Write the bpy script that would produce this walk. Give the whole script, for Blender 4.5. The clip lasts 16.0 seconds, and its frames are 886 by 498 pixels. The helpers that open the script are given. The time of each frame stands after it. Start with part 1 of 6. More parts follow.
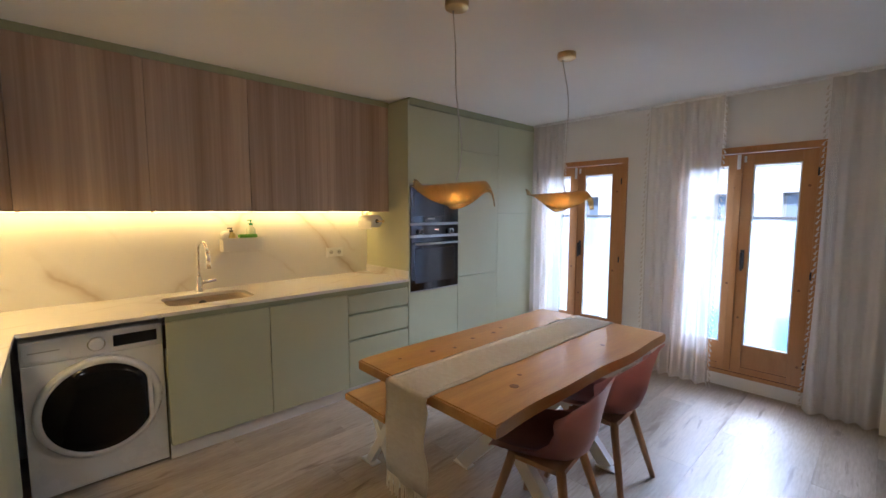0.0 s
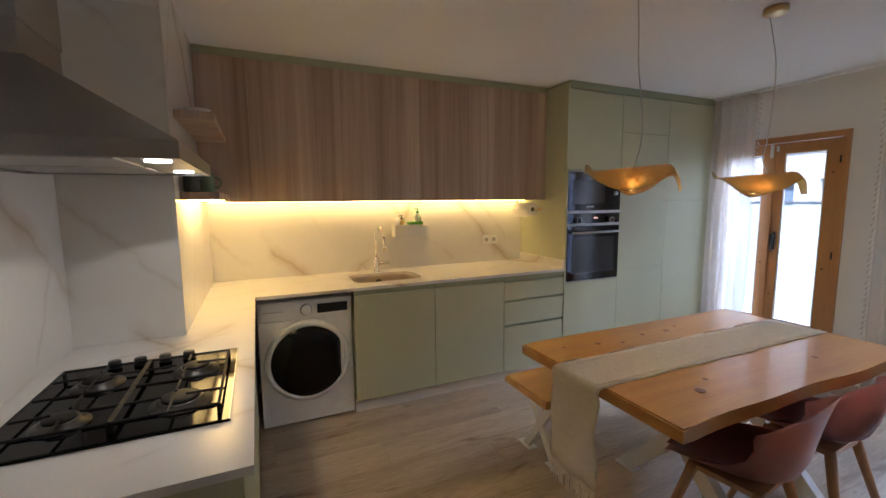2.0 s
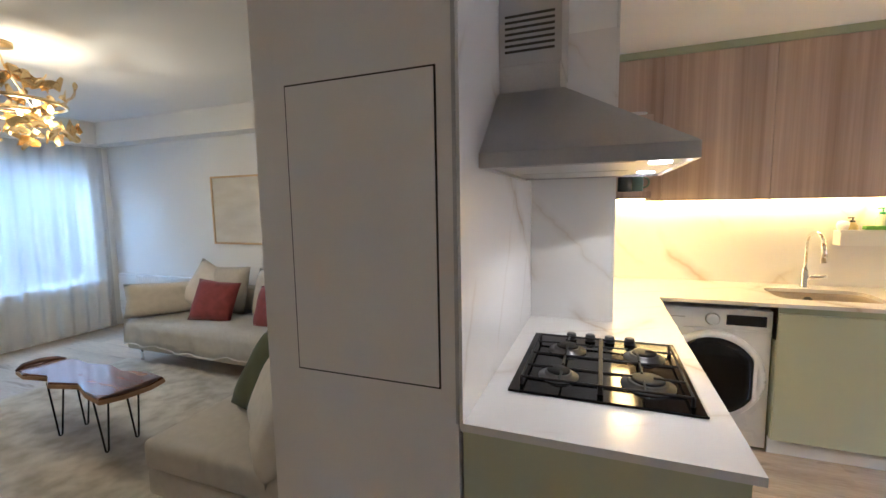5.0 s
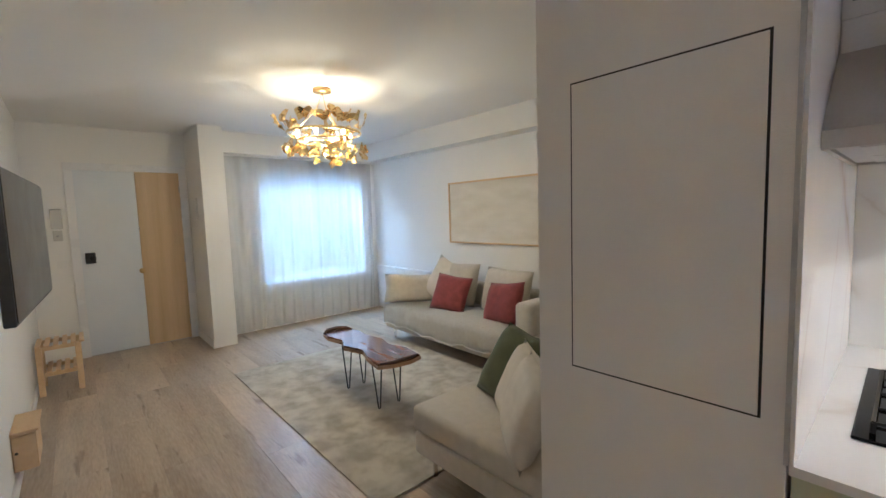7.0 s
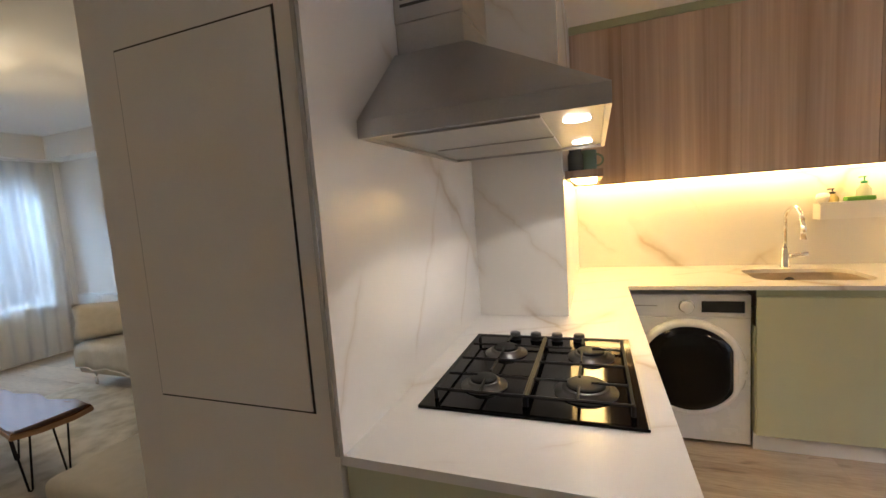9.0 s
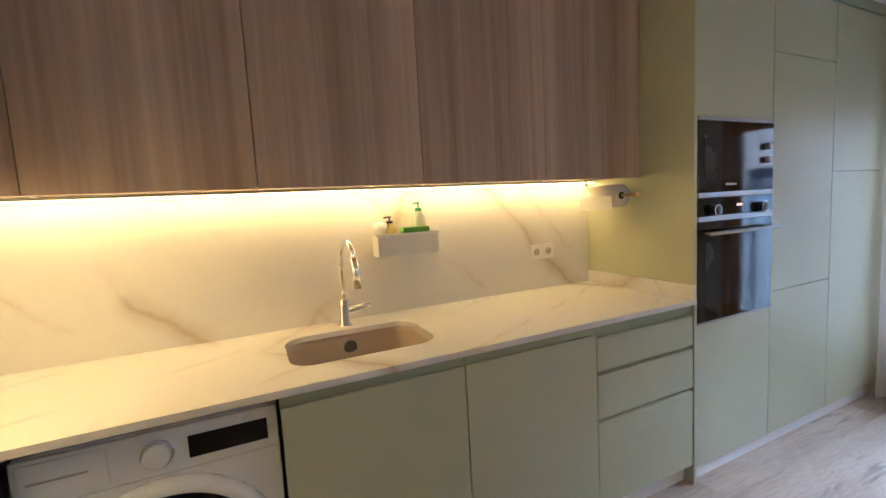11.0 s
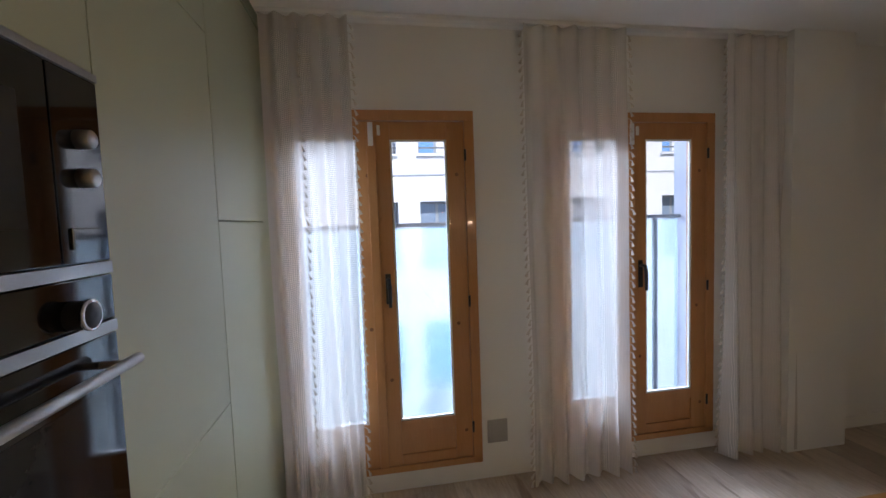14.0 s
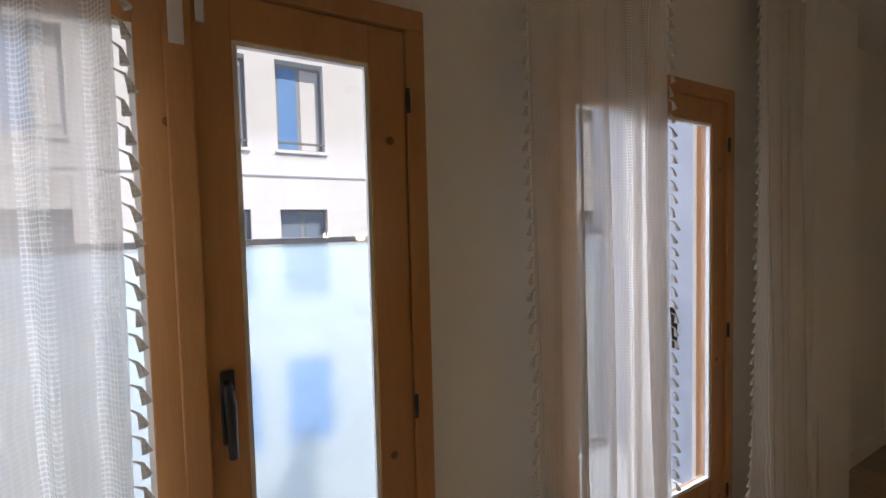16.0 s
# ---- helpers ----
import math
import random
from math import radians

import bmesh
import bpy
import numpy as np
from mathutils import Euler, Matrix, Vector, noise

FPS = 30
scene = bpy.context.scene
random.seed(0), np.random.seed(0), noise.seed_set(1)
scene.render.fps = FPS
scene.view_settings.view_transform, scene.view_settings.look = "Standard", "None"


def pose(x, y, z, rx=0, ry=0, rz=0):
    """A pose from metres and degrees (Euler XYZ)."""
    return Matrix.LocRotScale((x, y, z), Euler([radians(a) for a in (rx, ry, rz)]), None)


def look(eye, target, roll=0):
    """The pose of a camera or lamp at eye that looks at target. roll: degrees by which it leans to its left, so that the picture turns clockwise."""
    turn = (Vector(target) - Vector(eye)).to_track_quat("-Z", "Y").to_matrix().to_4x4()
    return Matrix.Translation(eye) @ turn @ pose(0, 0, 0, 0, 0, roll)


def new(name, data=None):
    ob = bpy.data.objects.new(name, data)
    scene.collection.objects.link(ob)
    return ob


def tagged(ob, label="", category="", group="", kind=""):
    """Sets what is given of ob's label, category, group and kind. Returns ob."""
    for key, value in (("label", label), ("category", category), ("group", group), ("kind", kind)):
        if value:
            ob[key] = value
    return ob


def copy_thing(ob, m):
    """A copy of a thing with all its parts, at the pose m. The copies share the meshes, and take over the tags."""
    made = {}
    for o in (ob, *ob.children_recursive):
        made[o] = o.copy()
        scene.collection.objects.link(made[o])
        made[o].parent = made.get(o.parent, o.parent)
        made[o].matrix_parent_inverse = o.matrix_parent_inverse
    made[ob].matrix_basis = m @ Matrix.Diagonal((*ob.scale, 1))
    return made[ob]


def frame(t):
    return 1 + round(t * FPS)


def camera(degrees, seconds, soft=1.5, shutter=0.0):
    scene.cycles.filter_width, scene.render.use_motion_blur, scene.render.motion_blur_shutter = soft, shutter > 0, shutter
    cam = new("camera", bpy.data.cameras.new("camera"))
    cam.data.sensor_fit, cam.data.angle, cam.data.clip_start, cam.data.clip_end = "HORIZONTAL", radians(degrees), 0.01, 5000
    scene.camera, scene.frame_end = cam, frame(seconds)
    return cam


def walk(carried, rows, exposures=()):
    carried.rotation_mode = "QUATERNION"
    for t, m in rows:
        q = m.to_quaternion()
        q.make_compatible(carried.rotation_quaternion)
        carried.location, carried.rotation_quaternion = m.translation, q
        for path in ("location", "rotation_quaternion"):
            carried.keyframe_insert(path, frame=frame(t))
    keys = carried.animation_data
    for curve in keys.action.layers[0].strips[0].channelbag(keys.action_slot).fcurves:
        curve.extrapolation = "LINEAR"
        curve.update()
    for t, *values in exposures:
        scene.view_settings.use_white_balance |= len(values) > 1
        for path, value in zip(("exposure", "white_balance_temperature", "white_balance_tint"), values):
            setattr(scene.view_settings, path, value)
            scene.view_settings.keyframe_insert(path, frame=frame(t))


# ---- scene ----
cam = camera(93.6, 16.0)
PATH = [
    (0, (-0.046, 0.052, 1.508), (1.315, 1.507, 1.324), 0.1),
    (0.5, (-0.076, 0.073, 1.503), (1.144, 1.644, 1.298), -0.1),
    (1, (-0.118, 0.087, 1.503), (0.972, 1.749, 1.283), -0.3),
    (1.5, (-0.147, 0.091, 1.501), (0.807, 1.833, 1.274), -0.5),
    (2, (-0.181, 0.102, 1.5), (0.628, 1.916, 1.267), -0.5),
    (2.5, (-0.237, 0.119, 1.501), (0.4, 1.999, 1.262), -0.5),
    (3, (-0.326, 0.141, 1.501), (0.111, 2.077, 1.258), -0.5),
    (3.5, (-0.389, 0.149, 1.503), (-0.201, 2.125, 1.258), -0.5),
    (4, (-0.405, 0.129, 1.497), (-0.513, 2.112, 1.26), -0.6),
    (4.5, (-0.439, 0.088, 1.488), (-0.846, 2.033, 1.262), -0.7),
    (5, (-0.557, 0.067, 1.497), (-1.266, 1.926, 1.287), -1.0),
    (5.2, (-0.601, 0.057, 1.501), (-1.43, 1.865, 1.29), -1.1),
    (7.3, (-0.746, -0.054, 1.483), (-2.252, 1.25, 1.313), -1.9),
    (7.5, (-0.741, -0.055, 1.482), (-2.238, 1.26, 1.314), -2.1),
    (8, (-0.68, -0.025, 1.473), (-2.059, 1.414, 1.301), -2.5),
    (8.5, (-0.512, 0.081, 1.455), (-1.637, 1.726, 1.277), -3.2),
    (9, (-0.371, 0.366, 1.427), (-1.065, 2.231, 1.228), -4.1),
    (9.2, (-0.289, 0.511, 1.448), (-0.821, 2.427, 1.235), -4.7),
    (11.3, (0.512, 1.808, 1.395), (1.587, 3.486, 1.227), -3.3),
    (11.5, (0.62, 1.914, 1.417), (1.87, 3.465, 1.24), -3.3),
    (12, (0.844, 2.155, 1.419), (2.515, 3.236, 1.226), -2.8),
    (12.5, (1.057, 2.349, 1.446), (2.971, 2.895, 1.249), -2.6),
    (13, (1.286, 2.312, 1.467), (3.276, 2.375, 1.274), -2.7),
    (13.5, (1.585, 2.318, 1.47), (3.564, 2.086, 1.293), -2.0),
    (14, (1.914, 2.386, 1.451), (3.882, 2.055, 1.321), -2.0),
    (14.5, (2.238, 2.383, 1.456), (4.204, 2.039, 1.336), -2.0),
    (15, (2.584, 2.351, 1.509), (4.544, 1.961, 1.416), -1.6),
    (15.5, (2.854, 2.367, 1.497), (4.763, 1.776, 1.419), -1.1),
    (16, (3.114, 2.32, 1.473), (4.872, 1.371, 1.384), -1.4),
]
walk(cam, [(t, look(eye, target, roll)) for t, eye, target, roll in PATH],
     [(0, 1.27, 5500, 14), (1.5, 1.1, 5600, 14), (2.5, 1.4, 5600, 14), (3.5, 1.85, 5800, 14), (4.5, 2.25, 5200, 14), (5.0, 2.35, 5100, 14), (7.5, 2.65, 5200, 13),
      (8.5, 2.3, 5600, 14), (9.2, 1.95, 5900, 15), (11.5, 1.3, 5100, 14), (12.5, 0.75, 5100, 14), (13.5, 0.6, 5600, 14), (14.5, 0.55, 6400, 14), (15.2, 0.3, 6900, 14), (16.0, 0.15, 7100, 15)])

# ---- light of the place ----
world = bpy.data.worlds.new("sky")
scene.world = world
world.use_nodes = True
wn = world.node_tree
sky = wn.nodes.new("ShaderNodeTexSky")
sky.sky_type, sky.sun_disc = "NISHITA", False
sky.sun_elevation, sky.sun_rotation = radians(46.2), radians(243)
wn.links.new(sky.outputs[0], wn.nodes["Background"].inputs[0])
wn.nodes["Background"].inputs[1].default_value = 0.05
sun = new("sun", bpy.data.lights.new("sun", "SUN"))
sun.data.energy, sun.data.angle, sun.data.color = 3.3, radians(0.5), (1.0, 0.96, 0.91)
sun.matrix_world = look((-12.0, -6.0, 14.0), (0, 0, 0))


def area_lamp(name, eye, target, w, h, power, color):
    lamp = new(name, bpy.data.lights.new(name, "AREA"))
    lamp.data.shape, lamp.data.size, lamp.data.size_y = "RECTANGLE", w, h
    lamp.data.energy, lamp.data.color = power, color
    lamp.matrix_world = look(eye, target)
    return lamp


def point_lamp(name, at, power, color, radius=0.03):
    lamp = new(name, bpy.data.lights.new(name, "POINT"))
    lamp.data.energy, lamp.data.color, lamp.data.shadow_soft_size = power, color, radius
    lamp.location = at
    return lamp


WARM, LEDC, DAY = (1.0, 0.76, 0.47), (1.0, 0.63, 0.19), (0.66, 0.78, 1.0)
# added lamps stand in for sky above both balcony doors and living room window
area_lamp("sky_stand_in_1", (9.0, 1.6, 4.75), (2.5, 1.6, 0.9), 4.5, 1.6, 530, DAY)
area_lamp("sky_stand_in_3", (-7.5, 2.6, 2.66), (-4.6, 2.5, 0.6), 1.6, 0.7, 40, (0.50, 0.75, 1.0))

# ---- materials ----


def mat(name, color, rough=0.5, metal=0.0, var=None, scale=6.0, amount=0.5, bump=0.0, bump_scale=60.0, stretch=(1, 1, 1),
        coat=0.0, sheen=0.0, grain=0.25, spec=0.5):
    """A surface with variation at two scales, in world metres, offset per object."""
    m = bpy.data.materials.new(name)
    m.use_nodes = True
    t = m.node_tree
    n, l = t.nodes, t.links
    b = n["Principled BSDF"]
    b.inputs["Base Color"].default_value = (*color, 1)
    b.inputs["Roughness"].default_value, b.inputs["Metallic"].default_value = rough, metal
    b.inputs["Coat Weight"].default_value, b.inputs["Sheen Weight"].default_value = coat, sheen
    b.inputs["Specular IOR Level"].default_value = spec
    geo = n.new("ShaderNodeNewGeometry")
    info = n.new("ShaderNodeObjectInfo")
    off = n.new("ShaderNodeVectorMath")
    off.operation = "SCALE"
    off.inputs[0].default_value = (7.3, 3.1, 5.7)
    l.new(info.outputs["Random"], off.inputs["Scale"])
    add = n.new("ShaderNodeVectorMath")
    l.new(geo.outputs["Position"], add.inputs[0])
    l.new(off.outputs[0], add.inputs[1])
    mp = n.new("ShaderNodeMapping")
    mp.inputs["Scale"].default_value = stretch
    l.new(add.outputs[0], mp.inputs["Vector"])
    big = n.new("ShaderNodeTexNoise")
    big.inputs["Scale"].default_value, big.inputs["Detail"].default_value = scale, 5
    l.new(mp.outputs[0], big.inputs["Vector"])
    fine = n.new("ShaderNodeTexNoise")
    fine.inputs["Scale"].default_value, fine.inputs["Detail"].default_value = bump_scale, 4
    l.new(mp.outputs[0], fine.inputs["Vector"])
    mixf = n.new("ShaderNodeMix")
    mixf.inputs[0].default_value = grain
    l.new(big.outputs[0], mixf.inputs[2])
    l.new(fine.outputs[0], mixf.inputs[3])
    if var:
        ramp = n.new("ShaderNodeValToRGB")
        ramp.color_ramp.elements[0].position, ramp.color_ramp.elements[1].position = 0.5 - 0.28 * amount - 0.02, 0.5 + 0.28 * amount + 0.02
        ramp.color_ramp.elements[0].color, ramp.color_ramp.elements[1].color = (*color, 1), (*var, 1)
        l.new(mixf.outputs[0], ramp.inputs[0])
        l.new(ramp.outputs[0], b.inputs["Base Color"])
    rr = n.new("ShaderNodeMapRange")
    rr.inputs["To Min"].default_value, rr.inputs["To Max"].default_value = max(0.02, rough - 0.07), min(1, rough + 0.07)
    l.new(big.outputs[0], rr.inputs["Value"])
    l.new(rr.outputs[0], b.inputs["Roughness"])
    if bump:
        bp = n.new("ShaderNodeBump")
        bp.inputs["Strength"].default_value, bp.inputs["Distance"].default_value = 1.0, bump
        l.new(fine.outputs[0], bp.inputs["Height"])
        l.new(bp.outputs[0], b.inputs["Normal"])
    return m


def glow(name, color, strength):
    m = bpy.data.materials.new(name)
    m.use_nodes = True
    b = m.node_tree.nodes["Principled BSDF"]
    b.inputs["Base Color"].default_value = (0.8, 0.8, 0.8, 1)
    b.inputs["Emission Color"].default_value, b.inputs["Emission Strength"].default_value = (*color, 1), strength
    return m


def marble_mat():
    """White stone with soft grey clouds and two families of wandering ochre veins, each a fine core in a broad pale halo."""
    m = mat("marble", (0.80, 0.78, 0.745), 0.2, var=(0.73, 0.71, 0.68), scale=1.8, amount=0.9, grain=0.1)
    t = m.node_tree
    n, l = t.nodes, t.links
    b = n["Principled BSDF"]
    geo = n.new("ShaderNodeNewGeometry")

    def math_node(op, a, c=None):
        q = n.new("ShaderNodeMath")
        q.operation = op
        for i, v in enumerate((a, c)):
            if v is None:
                continue
            if isinstance(v, (int, float)):
                q.inputs[i].default_value = v
            else:
                l.new(v, q.inputs[i])
        return q.outputs[0]

    def fog(scale, detail, shift):
        mp = n.new("ShaderNodeMapping")
        mp.inputs["Location"].default_value = (shift, shift * 0.7, shift * 1.3)
        l.new(geo.outputs["Position"], mp.inputs["Vector"])
        q = n.new("ShaderNodeTexNoise")
        q.inputs["Scale"].default_value, q.inputs["Detail"].default_value = scale, detail
        l.new(mp.outputs[0], q.inputs["Vector"])
        return q.outputs[0]

    def ramp(value, lo, hi, a, c):
        q = n.new("ShaderNodeMapRange")
        q.interpolation_type = "SMOOTHSTEP"
        for k, v in zip(("From Min", "From Max", "To Min", "To Max"), (lo, hi, a, c)):
            q.inputs[k].default_value = v
        l.new(value, q.inputs["Value"])
        return q.outputs[0]

    cur = b.inputs["Base Color"].links[0].from_socket
    for way, period, shift, force, bend, spread in (((0.62, 0.50, 0.60), 1.15, 0.31, 1.0, 0.24, 1.0), ((0.66, -0.45, -0.60), 1.4, 5.13, 0.9, 0.24, 0.9), ((0.42, -0.80, 0.43), 0.34, 9.7, 0.42, 0.16, 2.1)):
        dot = n.new("ShaderNodeVectorMath")
        dot.operation = "DOT_PRODUCT"
        dot.inputs[1].default_value = way
        l.new(geo.outputs["Position"], dot.inputs[0])
        wander = math_node("MULTIPLY", fog(1.3, 3, shift), bend)
        jag = math_node("MULTIPLY", fog(9.0, 5, shift + 3), 0.055)
        s_ = math_node("ADD", math_node("ADD", dot.outputs["Value"], wander), jag)
        away = math_node("ABSOLUTE", math_node("SUBTRACT", math_node("FRACT", math_node("DIVIDE", math_node("ADD", s_, shift), period)), 0.5))
        here = ramp(fog(1.7 * spread, 2, shift + 6), 0.40, 0.56, 0.0, force)
        for width, strength, colour in ((0.062, 0.55, (0.53, 0.45, 0.36, 1)), (0.014, 0.42, (0.42, 0.31, 0.19, 1))):
            fac = math_node("MULTIPLY", ramp(away, 0.0, width, strength, 0.0), here)
            mx = n.new("ShaderNodeMix")
            mx.data_type = "RGBA"
            mx.inputs[7].default_value = colour
            l.new(fac, mx.inputs[0])
            l.new(cur, mx.inputs[6])
            cur = mx.outputs[2]
    l.new(cur, b.inputs["Base Color"])
    return m


def sheer_mat(name, color, clear, lace):
    """Thin curtain cloth: part of the light goes straight through, part is scattered. lace: how strongly a crocheted pattern shows."""
    m = bpy.data.materials.new(name)
    m.use_nodes = True
    t = m.node_tree
    n, l = t.nodes, t.links
    n.remove(n["Principled BSDF"])
    out = n["Material Output"]
    tr, tl, df = n.new("ShaderNodeBsdfTransparent"), n.new("ShaderNodeBsdfTranslucent"), n.new("ShaderNodeBsdfDiffuse")
    tl.inputs[0].default_value = df.inputs[0].default_value = (*color, 1)
    cloth = n.new("ShaderNodeMixShader")
    cloth.inputs[0].default_value = 0.24
    l.new(df.outputs[0], cloth.inputs[1])
    l.new(tl.outputs[0], cloth.inputs[2])
    geo = n.new("ShaderNodeNewGeometry")
    mp = n.new("ShaderNodeMapping")
    mp.inputs["Scale"].default_value = (1, 1, 0.8)
    l.new(geo.outputs["Position"], mp.inputs["Vector"])
    wob = n.new("ShaderNodeTexNoise")
    wob.inputs["Scale"].default_value = 9.0
    l.new(mp.outputs[0], wob.inputs["Vector"])
    sep = n.new("ShaderNodeSeparateXYZ")
    l.new(geo.outputs["Position"], sep.inputs[0])

    def wave(socket, per_metre):
        a = n.new("ShaderNodeMath")
        a.operation = "MULTIPLY_ADD"
        a.inputs[1].default_value = 6.2832 * per_metre
        l.new(socket, a.inputs[0])
        drift = n.new("ShaderNodeMath")
        drift.operation = "MULTIPLY"
        drift.inputs[1].default_value = 7.0
        l.new(wob.outputs[0], drift.inputs[0])
        l.new(drift.outputs[0], a.inputs[2])
        b = n.new("ShaderNodeMath")
        b.operation = "SINE"
        l.new(a.outputs[0], b.inputs[0])
        return b.outputs[0]

    cells = n.new("ShaderNodeMath")
    cells.operation = "MULTIPLY"
    l.new(wave(sep.outputs["Y"], 70), cells.inputs[0])
    l.new(wave(sep.outputs["Z"], 55), cells.inputs[1])
    mul = n.new("ShaderNodeMath")
    mul.operation = "ABSOLUTE"
    l.new(cells.outputs[0], mul.inputs[0])
    r = n.new("ShaderNodeMapRange")
    r.inputs["From Min"].default_value, r.inputs["From Max"].default_value = 0.05, 0.5
    r.inputs["To Min"].default_value, r.inputs["To Max"].default_value = max(0, clear - lace), min(1, clear + lace)
    l.new(mul.outputs[0], r.inputs["Value"])
    mix = n.new("ShaderNodeMixShader")
    l.new(r.outputs[0], mix.inputs[0])
    l.new(cloth.outputs[0], mix.inputs[1])
    l.new(tr.outputs[0], mix.inputs[2])
    l.new(mix.outputs[0], out.inputs[0])
    return m


def glass_mat(name, color=(1, 1, 1), rough=0.0):
    m = bpy.data.materials.new(name)
    m.use_nodes = True
    b = m.node_tree.nodes["Principled BSDF"]
    b.inputs["Base Color"].default_value = (*color, 1)
    b.inputs["Roughness"].default_value, b.inputs["Transmission Weight"].default_value, b.inputs["IOR"].default_value = rough, 1.0, 1.45
    return m


PAINT = mat("wall_paint", (0.84, 0.825, 0.79), 0.75, var=(0.81, 0.795, 0.76), scale=1.2, bump=0.0006, bump_scale=220)
GREIGE = mat("panel_wall_paint", (0.82, 0.785, 0.73), 0.7, var=(0.79, 0.755, 0.70), scale=1.0, bump=0.0006, bump_scale=220)
CEIL = mat("ceiling_paint", (0.87, 0.86, 0.84), 0.85, var=(0.84, 0.83, 0.81), scale=0.9, bump=0.0004, bump_scale=200)
GREEN = mat("sage_lacquer", (0.52, 0.53, 0.355), 0.42, var=(0.50, 0.51, 0.34), scale=2.0, bump=0.0001, bump_scale=300)
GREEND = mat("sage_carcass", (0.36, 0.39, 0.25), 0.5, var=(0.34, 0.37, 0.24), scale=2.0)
VENEER = mat("striped_veneer", (0.27, 0.18, 0.13), 0.5, var=(0.58, 0.44, 0.345), scale=3.2, amount=0.5, bump=0.0005, bump_scale=40,
             stretch=(1.7, 1.7, 0.03), grain=0.25)
MARBLE = marble_mat()


def plank_mat():
    """Wood-look boards: streaked grain, scattered dark knots and flecks along the board, each board a little lighter or darker."""
    m = mat("floor_plank", (0.33, 0.245, 0.165), 0.36, var=(0.59, 0.485, 0.365), scale=2.0, amount=0.62, bump=0.0006, bump_scale=26,
            stretch=(0.5, 3.4, 1), grain=0.4)
    n, l = m.node_tree.nodes, m.node_tree.links
    b = n["Principled BSDF"]
    base = b.inputs["Base Color"].links[0].from_socket
    mp = [q for q in n if q.type == "MAPPING"][0]
    cur = base
    for scale, lo, hi, strength, colour in ((3.6, 0.62, 0.72, 0.7, (0.15, 0.092, 0.052, 1)), (11.0, 0.66, 0.74, 0.5, (0.13, 0.08, 0.045, 1)), (1.1, 0.52, 0.72, 0.35, (0.33, 0.285, 0.235, 1))):
        ns = n.new("ShaderNodeTexNoise")
        ns.inputs["Scale"].default_value, ns.inputs["Detail"].default_value, ns.inputs["Distortion"].default_value = scale, 5, 0.8
        l.new(mp.outputs[0], ns.inputs["Vector"])
        r = n.new("ShaderNodeMapRange")
        r.inputs["From Min"].default_value, r.inputs["From Max"].default_value, r.inputs["To Max"].default_value = lo, hi, strength
        l.new(ns.outputs[0], r.inputs["Value"])
        mx = n.new("ShaderNodeMix")
        mx.data_type = "RGBA"
        mx.inputs[7].default_value = colour
        l.new(r.outputs[0], mx.inputs[0])
        l.new(cur, mx.inputs[6])
        cur = mx.outputs[2]
    info = n.new("ShaderNodeObjectInfo")
    mr = n.new("ShaderNodeMapRange")
    mr.inputs["To Min"].default_value, mr.inputs["To Max"].default_value = 0.88, 1.12
    l.new(info.outputs["Random"], mr.inputs["Value"])
    hs = n.new("ShaderNodeHueSaturation")
    l.new(mr.outputs[0], hs.inputs["Value"])
    l.new(cur, hs.inputs["Color"])
    l.new(hs.outputs[0], b.inputs["Base Color"])
    return m


PLANK = plank_mat()
JOINT = mat("floor_joint", (0.27, 0.205, 0.15), 0.6, var=(0.33, 0.255, 0.19))
PINE = mat("varnished_pine", (0.43, 0.185, 0.055), 0.34, var=(0.56, 0.28, 0.10), scale=4, amount=0.8, bump=0.0003, bump_scale=45,
           stretch=(4, 4, 0.28), coat=0.25, grain=0.4)
HONEY = mat("honey_table_wood", (0.42, 0.185, 0.04), 0.33, var=(0.64, 0.345, 0.095), scale=3.0, amount=0.85, bump=0.0003, bump_scale=30,
            stretch=(0.35, 4, 4), coat=0.3, grain=0.35)
KNOT = mat("wood_knot", (0.16, 0.06, 0.02), 0.4, var=(0.26, 0.11, 0.035), scale=60)
WHITEP = mat("white_metal_paint", (0.80, 0.79, 0.77), 0.4, var=(0.77, 0.76, 0.74), scale=8)
ENAMEL = mat("white_enamel", (0.80, 0.80, 0.80), 0.28, var=(0.78, 0.78, 0.78), scale=4)
STEEL = mat("brushed_steel", (0.50, 0.49, 0.48), 0.36, 1.0, var=(0.42, 0.41, 0.40), scale=5, bump=0.0001, bump_scale=200, stretch=(1, 0.05, 1))
CHROME = mat("chrome", (0.85, 0.85, 0.86), 0.08, 1.0)
OVENG = mat("oven_glass", (0.003, 0.003, 0.0035), 0.02, spec=0.75)
HOBG = mat("hob_glass", (0.003, 0.003, 0.0035), 0.06, spec=0.18)
OVENW = mat("oven_window_glass", (0.024, 0.024, 0.026), 0.05, var=(0.03, 0.03, 0.032), scale=3)
BLACKG = mat("black_glass", (0.006, 0.006, 0.007), 0.05, var=(0.009, 0.009, 0.01), scale=3)
BLACKP = mat("black_plastic", (0.014, 0.014, 0.015), 0.4, var=(0.022, 0.022, 0.022), scale=30)
IRON = mat("cast_iron", (0.008, 0.008, 0.008), 0.55, var=(0.016, 0.016, 0.016), scale=40, spec=0.25, bump=0.0004, bump_scale=300)
BRASS = mat("hammered_brass", (0.80, 0.59, 0.27), 0.25, 1.0, var=(0.71, 0.50, 0.21), scale=14, bump=0.002, bump_scale=55)
BRASSS = mat("satin_brass", (0.72, 0.52, 0.26), 0.32, 1.0, var=(0.62, 0.44, 0.2), scale=9)
